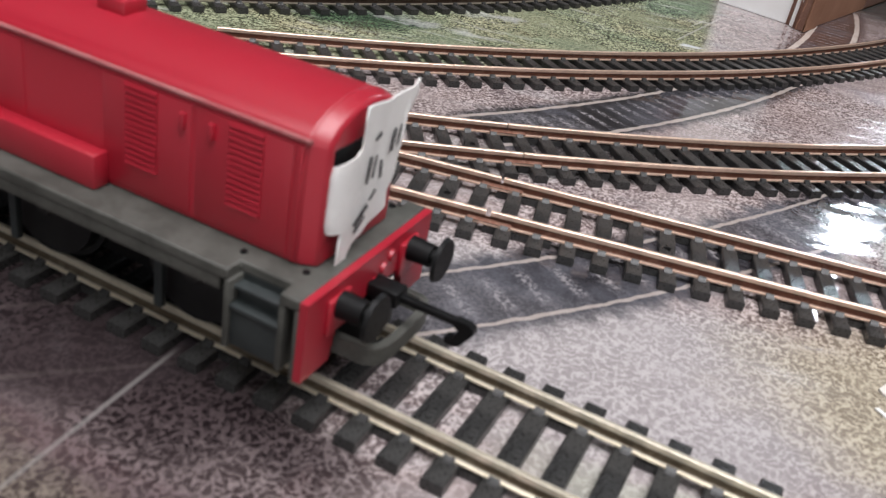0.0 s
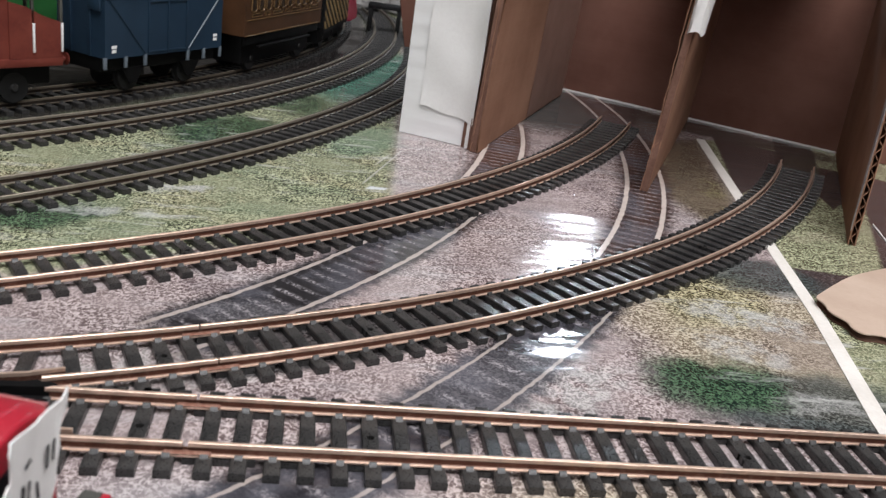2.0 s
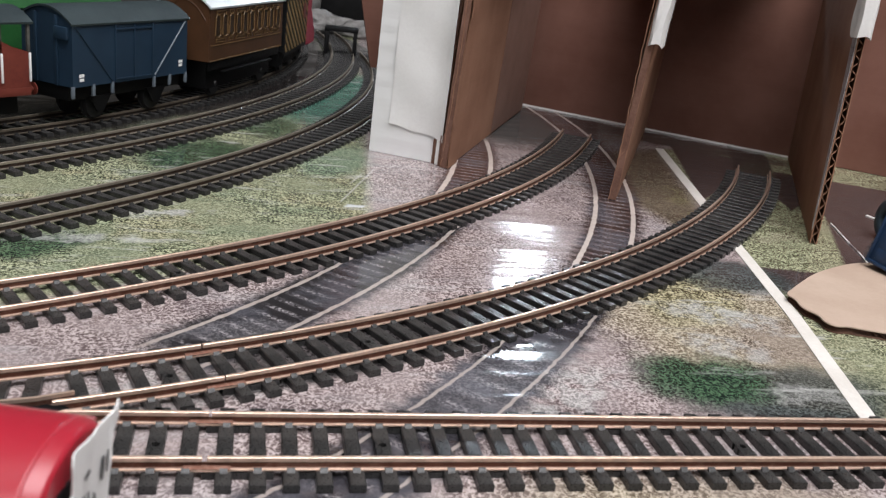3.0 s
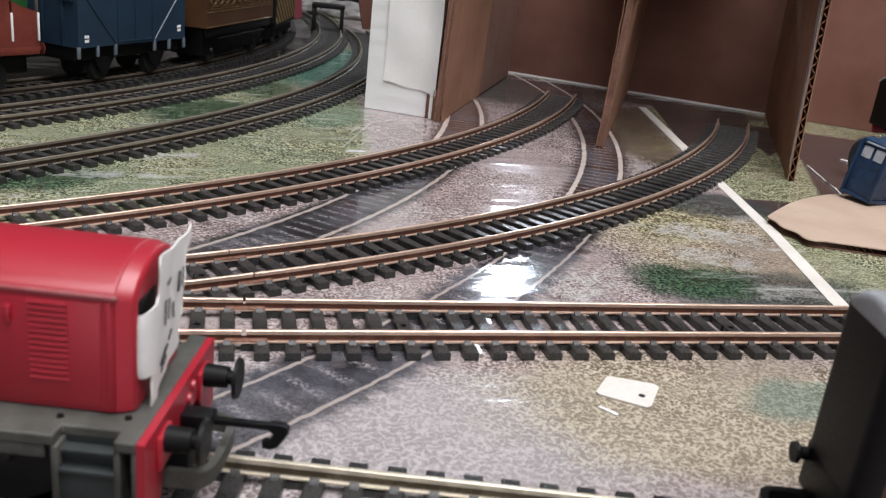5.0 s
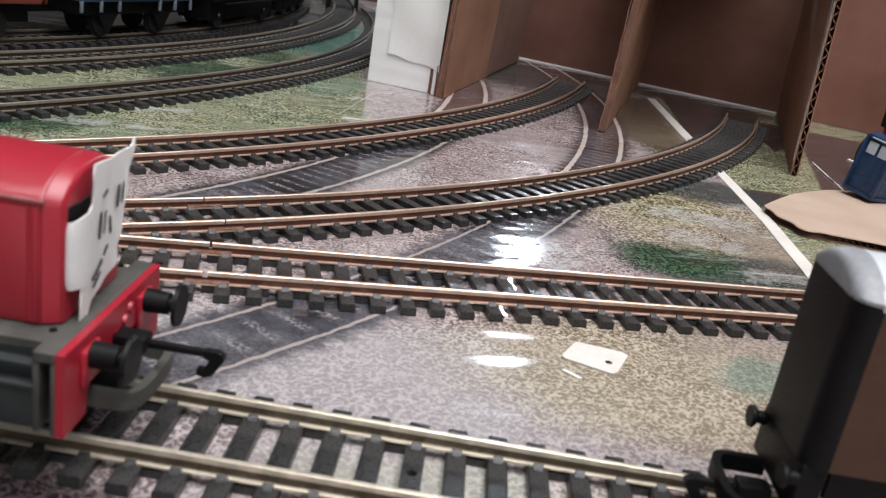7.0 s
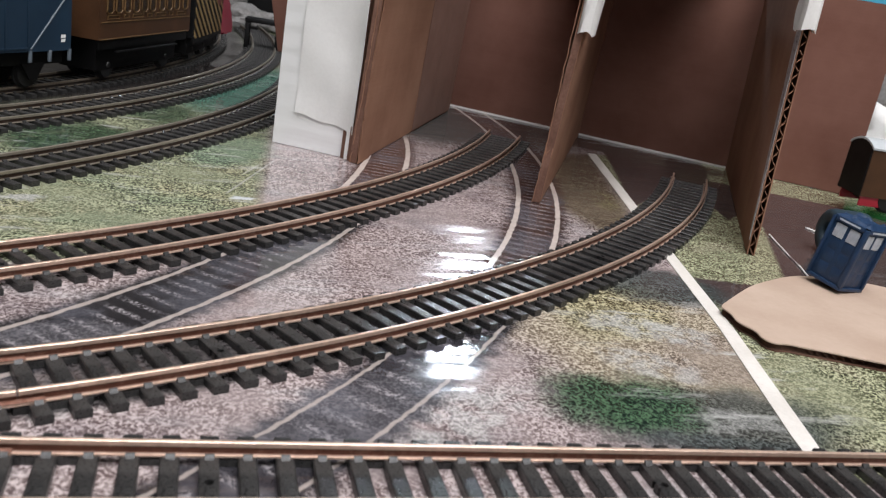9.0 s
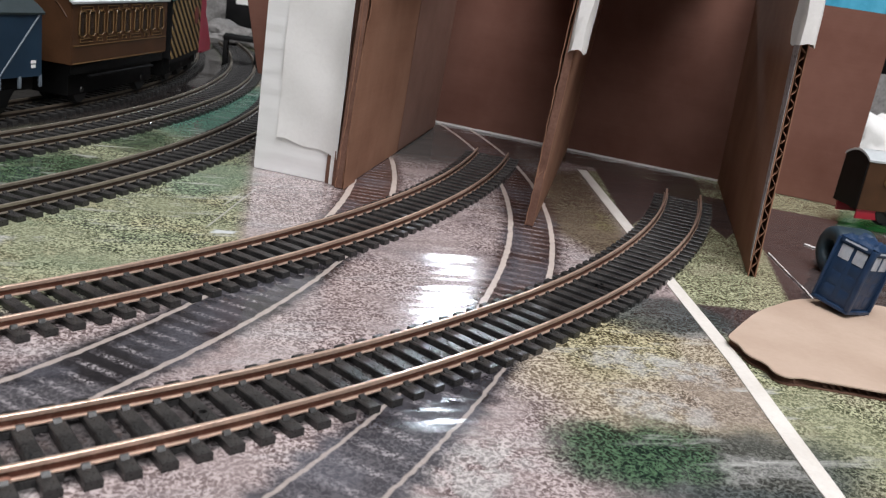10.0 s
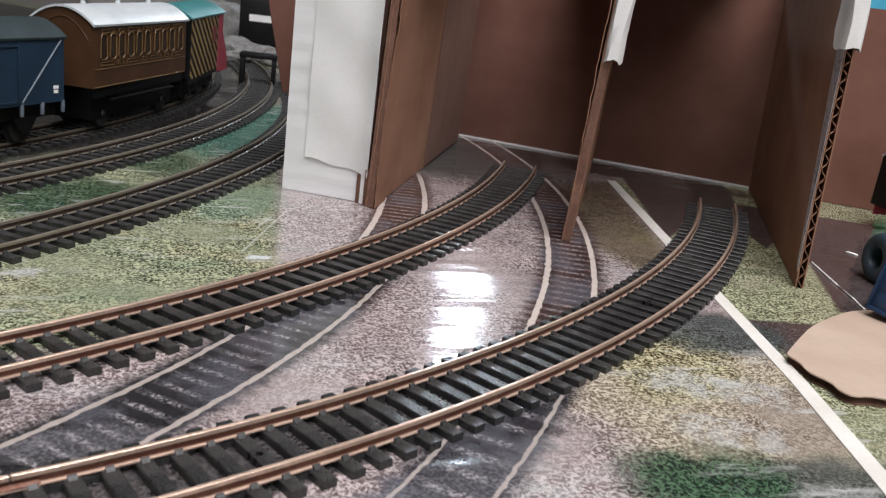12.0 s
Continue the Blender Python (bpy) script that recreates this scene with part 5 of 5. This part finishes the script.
def tram_engine(m):
    t = thing("tram_engine", "red toy engine with gold-striped black panels and teal roof", "locomotive", m)
    x0, x1, w, z0, eave = -46.0, 42.0, 14.6, 20.0, 54.5
    bm = bmesh.new()
    prism(bm, [(-w + 0.4, z0)] + arched(w - 0.5, eave, eave + 4) + [(w - 0.4, z0)], "x", x0, x1)
    part("body", bm, BLACK, t)
    bm = bmesh.new()
    top = arched(w + 1.2, eave, eave + 6.0, 14)
    prism(bm, top + [(y * 0.985, z - 1.0) for y, z in top[::-1]], "x", x0 - 2, x1 + 2)
    part("roof", bm, TEAL, t, "teal arched roof")
    for s in (-1, 1):
        bm = bmesh.new()
        lo, hi = sorted((s * (w - 0.4), s * (w + 0.1)))
        box(bm, x0 + 0.5, 27, lo, hi, z0 - 3, eave - 0.5)
        panel_ob = part("side_panel", bm, BLACK, t, "black panel with gold diagonal stripes")
        for k in range(-8, 10):
            bx = x0 + 4 + k * 9.6
            pts = [(bx, eave - 0.8), (bx + 4.4, eave - 0.8), (bx + 4.4 + 48, z0 - 0.4), (bx + 48, z0 - 0.4)]
            pts = clip_x(pts, x0 + 0.8, 26.6)
            if len(pts) >= 3:
                bm = bmesh.new()
                lo, hi = sorted((s * (w + 0.12), s * (w + 0.4)))
                prism(bm, pts, "y", lo, hi)
                part("stripe", bm, STRIPE, panel_ob)
        bm = bmesh.new()
        lo, hi = sorted((s * (w - 0.4), s * (w + 0.15)))
        box(bm, 27.1, x1 + 0.2, lo, hi, z0 - 3, eave - 0.5)
        part("end_post", bm, PINK, t, "bright red end post")
        bm = bmesh.new()
        tube(bm, (14, s * (w + 0.4), 42), (14, s * (w + 0.7), 42), 5.5, None, 20)
        part("round_window", bm, RUST, t)
    # sloping guard at the front
    bm = bmesh.new()
    prism(bm, [(x1, 46), (x1 + 14, 34), (x1 + 26, 20), (x1 + 26, 15), (x1, 15)], "y", -13.5, 13.5)
    part("front_guard", bm, PINK, t, "bright red sloping front guard")
    bm = bmesh.new()
    box(bm, x0 + 4, x1 - 4, -10, 10, 9, z0, 0.4)
    part("underframe", bm, BLACK, t)
    for px in (-28, 0, 28):
        wheelset(t, px, 7.0)
    return t


def clip_x(pts, lo, hi):
    """A convex outline cut to lo <= x <= hi."""
    for keep, lim in ((lambda q: q[0] >= lo, lo), (lambda q: q[0] <= hi, hi)):
        out = []
        for a, b in zip(pts, pts[1:] + pts[:1]):
            if keep(a):
                out.append(a)
            if keep(a) != keep(b):
                f = (lim - a[0]) / (b[0] - a[0])
                out.append((lim, a[1] + f * (b[1] - a[1])))
        pts = out
        if not pts:
            break
    return pts


tram_engine(at(*on_y(-14.0)))


def green_box():
    t = thing("green_coach", "green toy coach standing behind the train", "coach", at(-150, 330, 0, 52), group="toy coaches")
    bm = bmesh.new()
    box(bm, -62, 62, -14, 14, 18, 46, 0.8)
    part("body", bm, DARK_GREEN, t)
    bm = bmesh.new()
    prism(bm, arched(15, 46, 55, 12), "x", -63, 63)
    part("roof", bm, DARK_GREEN, t)
    bm = bmesh.new()
    box(bm, -56, 56, -9, 9, 4, 18, 0.4)
    part("underframe", bm, BLACK, t)
    for px in (-40, 40):
        wheelset(t, px, 6.4)


green_box()


# ---------------------------------------------------------------- loose things on the board
def paper_strip():
    mid = [(213.0, 322.0), (183.6, 206.5), (168.3, 147.0), (151.6, 79.5), (133.6, 18.0), (131.2, 9.0)]
    bm = bmesh.new()
    rows = []
    for i in range(len(mid)):
        ax, ay = mid[max(i - 1, 0)]
        bx, by = mid[min(i + 1, len(mid) - 1)]
        d = math.hypot(bx - ax, by - ay)
        nx, ny = -(by - ay) / d, (bx - ax) / d
        hw = 2.5 + 0.15 * math.sin(i * 2.1)
        rows.append([bm.verts.new((mid[i][0] + nx * s, mid[i][1] + ny * s, z)) for s, z in ((-hw, 0.06), (hw, 0.06), (hw, 0.34), (-hw, 0.34))])
    for a, b in zip(rows, rows[1:]):
        for k in range(4):
            bm.faces.new((a[k], a[(k + 1) % 4], b[(k + 1) % 4], b[k]))
    bm.faces.new(rows[0])
    bm.faces.new(rows[-1][::-1])
    bmesh.ops.recalc_face_normals(bm, faces=bm.faces)
    solid("paper_strip", bm, OFFWHITE, "long white paper strip lying across the printed board", "paper strip")


def tag():
    bm = bmesh.new()
    outline = [(36.9, -31.6), (41.9, -25.4), (42.9, -25.0), (51.6, -28.6), (52.6, -30.0), (47.0, -38.0), (45.6, -38.7), (37.2, -32.8)]
    prism(bm, outline, "z", 0.08, 0.5)
    t = solid("card_tag", bm, OFFWHITE, "small white card tag with a punched hole, on gravel", "tag")
    bm = bmesh.new()
    tube(bm, (46.6, -33.9, 0.46), (46.6, -33.9, 0.56), 0.75, None, 16)
    part("punched_hole", bm, INK, t, "dark punched hole")
    bm = bmesh.new()
    box(bm, -2.2, 2.2, -0.45, 0.45, 0.05, 0.35, 0.1)
    solid("paper_scrap", bm, PAPER, "tiny pale scrap lying on the printed gravel", "scrap", at(36.6, -39.2, 0, -52))


def card_piece():
    outline = [(155.4, 91.0), (160, 96), (169.4, 103.2), (181, 113), (195.3, 121.2), (206, 126), (217.1, 128.2), (231, 127), (244, 122.5), (258, 112),
               (266, 96), (267, 78), (259, 60), (243, 49), (224, 45), (204, 49), (184, 56.3), (173.6, 61.2), (166, 63.5), (162.1, 65.2), (157.6, 65.4), (155.4, 68.5), (157, 74), (154.5, 80), (156, 86)]
    t = thing("card_offcut", "rounded offcut of brown corrugated card lying on the board", "cardboard")
    rag = [(x + 0.5 * math.sin(i * 2.7), y + 0.5 * math.cos(i * 3.9)) for i, (x, y) in enumerate(outline)]
    for _ in range(2):
        rag = [q for a, b in zip(rag, rag[1:] + rag[:1]) for q in ((a[0] * 0.75 + b[0] * 0.25, a[1] * 0.75 + b[1] * 0.25), (a[0] * 0.25 + b[0] * 0.75, a[1] * 0.25 + b[1] * 0.75))]
    bm = bmesh.new()
    prism(bm, rag, "z", 2.5, 2.9)
    part("top_liner", bm, CARD_PALE, t)
    bm = bmesh.new()
    cx, cy = 205.0, 90.0
    small = [(cx + (x - cx) * 0.985, cy + (y - cy) * 0.985) for x, y in rag]
    prism(bm, small, "z", 0.1, 0.6)
    part("bottom_liner", bm, CARD_EDGE, t)
    # fluted core along the rim
    bm = bmesh.new()
    for (ax, ay), (bx, by) in zip(small, small[1:] + small[:1]):
        d = math.hypot(bx - ax, by - ay)
        k = max(2, int(d / 0.9))
        for i in range(k):
            f0, f1 = i / k, (i + 1) / k
            z0, z1 = (0.65 + 1.8 * (0.5 - 0.5 * math.cos(2 * math.pi * f * d / 4.2)) for f in (f0, f1))
            p, q = (ax + (bx - ax) * f0, ay + (by - ay) * f0), (ax + (bx - ax) * f1, ay + (by - ay) * f1)
            ip, iq = ((cx + (u - cx) * 0.93, cy + (v - cy) * 0.93) for u, v in (p, q))
            bm.faces.new([bm.verts.new(c) for c in ((*p, z0), (*q, z1), (*iq, z1), (*ip, z0))])
    part("fluting", bm, CARD_EDGE, t)


def kiosk():
    """The small blue box with windows, standing on the card offcut."""
    t = thing("blue_kiosk", "small dark blue toy kiosk with pale windows on the card", "toy", at(218.6, 118.7, 4.2, 17.0) @ pose(0, 0, 0, 6, 6, 0) @ Matrix.Diagonal((0.76, 0.76, 0.83, 1)))
    w = 9.0
    bm = bmesh.new()
    box(bm, -w - 0.6, w + 0.6, -w - 0.6, w + 0.6, 0, 1.6, 0.3)
    part("base", bm, KIOSK, t)
    bm = bmesh.new()
    box(bm, -w + 0.5, w - 0.5, -w + 0.5, w - 0.5, 1.6, 27.5, 0.3)
    part("body", bm, KIOSK, t)
    for sx in (-1, 1):
        for sy in (-1, 1):
            bm = bmesh.new()
            box(bm, sx * w - 0.9, sx * w + 0.9 - 0.4 * sx, sy * w - 0.9, sy * w + 0.9 - 0.4 * sy, 1.6, 28.0, 0.25)
            part("corner_post", bm, KIOSK, t)
    for turn in range(4):
        m = pose(0, 0, 0, 0, 0, 90 * turn)
        for u in (-3.7, 3.7):
            bm = bmesh.new()
            box(bm, w - 0.6, w - 0.2, u - 2.8, u + 2.8, 19.8, 25.6, 0.1)
            win = part("window", bm, PANE, t, "pale glazed window", m=m)
            bm = bmesh.new()
            box(bm, w - 0.25, w - 0.05, u - 0.25, u + 0.25, 19.8, 25.6)
            box(bm, w - 0.25, w - 0.05, u - 2.8, u + 2.8, 22.5, 22.9)
            part("glazing_bar", bm, PANE, win)
            for z0, z1 in ((3.0, 8.0), (9.0, 13.8), (14.8, 19.4)):
                bm = bmesh.new()
                box(bm, w - 0.6, w - 0.42, u - 2.5, u + 2.5, z0, z1, 0.05)
                part("door_panel", bm, KIOSK, t, m=m)
        bm = bmesh.new()
        box(bm, w - 0.5, w + 0.7, -7.6, 7.6, 26.4, 28.6, 0.2)
        part("sign_board", bm, KIOSK, t, m=m)
        bm = bmesh.new()
        box(bm, w + 0.68, w + 0.8, -5.6, 5.6, 27.1, 27.9)
        part("sign_bar", bm, PANE, t, "pale lettering bar", m=m)
    # crumpled paper top
    bm = bmesh.new()
    k = 12
    grid = [[bm.verts.new((-w + 2 * w * i / k, -w + 2 * w * j / k, 28.6 + (0 if i in (0, k) or j in (0, k) else 1.2 + 2.2 * noise.noise(Vector((i * 0.45, j * 0.45, 2.0)))))) for j in range(k + 1)] for i in range(k + 1)]
    for i in range(k):
        for j in range(k):
            bm.faces.new((grid[i][j], grid[i + 1][j], grid[i + 1][j + 1], grid[i][j + 1]))
    part("roof", bm, KIOSK, t, "crumpled dark blue top")


def toy_roll():
    t = thing("toy_roll", "dark blue rubber roll with a round hole, lying on the board", "toy roll", at(257.5, 164.0, 10.2, 80) @ pose(0, 0, 0, 90, 0, 0))
    bm = bmesh.new()
    prof = [(4.2, -7.5), (5.0, -8.4), (8.6, -8.4), (9.7, -7.4), (10.1, -5.5), (10.1, 5.5), (9.7, 7.4), (8.6, 8.4), (5.0, 8.4), (4.2, 7.5)]
    k = 36
    rings = [[bm.verts.new((r * math.cos(2 * math.pi * a / k), r * math.sin(2 * math.pi * a / k), z)) for r, z in prof] for a in range(k)]
    for a in range(k):
        for i in range(len(prof)):
            j = (i + 1) % len(prof)
            bm.faces.new((rings[a][i], rings[a][j], rings[(a + 1) % k][j], rings[(a + 1) % k][i]))
    bmesh.ops.recalc_face_normals(bm, faces=bm.faces)
    part("roll", bm, RUBBER, t, smooth=True)


def thread():
    pts = [(240, 188), (235, 174), (230.5, 161), (226, 147), (221, 134.5)]
    bm = bmesh.new()
    bead(bm, [(x, y, 0.4) for x, y in pts], 0.32)
    solid("string", bm, PAPER, "thin pale string lying on the dark printed ground", "string")
    bm = bmesh.new()
    box(bm, -2.6, 2.6, -0.8, 0.8, 0.05, 0.6, 0.15)
    solid("paper_scrap", bm, PAPER, "small white scrap on the dark printed ground", "scrap", at(273, 203, 0, -70))


paper_strip()
tag()
card_piece()
kiosk()
toy_roll()
thread()


# ---------------------------------------------------------------- behind the sheds
def trestle():
    t = thing("black_trestle", "black plastic trestle standing over the far track", "trestle", at(43, 578, 0, 82))
    bm = bmesh.new()
    box(bm, -9, 9, -13.5, 13.5, 20.5, 23.5, 0.4)
    part("deck", bm, BLACK, t)
    for sx in (-7, 7):
        for sy in (-11.5, 11.5):
            bm = bmesh.new()
            box(bm, sx - 1.5, sx + 1.5, sy - 1.5, sy + 1.5, 0, 20.5, 0.2)
            part("leg", bm, BLACK, t)


def lump(name, label, category, m, sx, sy, sz, material, seed):
    """A crumpled, rounded lump that rests on the board."""
    bm = bmesh.new()
    bmesh.ops.create_icosphere(bm, subdivisions=4, radius=1.0)
    for v in bm.verts:
        d = 1 + 0.35 * noise.noise(v.co * 1.7 + Vector((seed, 0, 0))) + 0.14 * noise.noise(v.co * 5 + Vector((0, seed, 0)))
        v.co = Vector((v.co.x * d * sx, v.co.y * d * sy, max(v.co.z * d, -0.6) * sz + 0.6 * sz))
    return solid(name, bm, material, label, category, m, smooth=True)


def carton(label, m, sx, sy, sz, material, bars=0):
    t = thing("carton", label, "box", m)
    bm = bmesh.new()
    box(bm, -sx, sx, -sy, sy, 0, sz, 0.6)
    part("body", bm, material, t)
    for k in range(bars):
        bm = bmesh.new()
        box(bm, -sx * 0.7, sx * (0.6 - 0.2 * k), -sy - 0.3, -sy - 0.05, sz * (0.62 - 0.2 * k), sz * (0.74 - 0.2 * k))
        part("lettering_bar", bm, PAPER, t, "white lettering bar")
    return t


trestle()
carton("dark grey carton with white lettering bars behind the tracks", at(72, 800, 0, -6), 30, 18, 52, BLACK, 1)
lump("cloth", "crumpled pale cloth behind the far track", "cloth", at(40, 730, 0, 20), 34, 16, 12, PALEGREY, 1.3)
lump("cloth", "crumpled white cloth behind the far track", "cloth", at(78, 715, 0, -10), 28, 14, 9, PALEGREY, 4.1)
lump("cloth", "crumpled pale cloth behind the far track", "cloth", at(20, 860, 0, 40), 60, 24, 26, PALEGREY, 7.7)
carton("pale grey carton standing at the far edge", at(-40, 930, 0, 10), 70, 25, 70, PALEGREY)
carton("pale grey carton beyond the cardboard shed", at(520, 440, 0, 35), 55, 30, 70, PALEGREY)
carton("flat black carton stacked on a pale one", at(520, 440, 70.2, 33), 54, 29, 12, BLACK)
carton("flat yellow carton on top of the stack", at(520, 440, 82.4, 36), 55, 30, 14, YELLOW)
carton("light blue carton beyond the cardboard shed", at(640, 640, 0, 35), 130, 50, 132, CYAN)
lump("cloth", "white crumpled bag beyond the cardboard shed", "bag", at(430, 340, 0, 0), 32, 26, 32, PAPER, 2.2)
lump("cloth", "grey crumpled bag beyond the cardboard shed", "bag", at(470, 330, 0, 0), 30, 30, 26, PALEGREY, 9.2)
lump("toy_bowl", "shiny green plastic bowl among the clutter", "bowl", at(395, 305, 0, 0), 17, 13, 17, GREEN, 5.0)
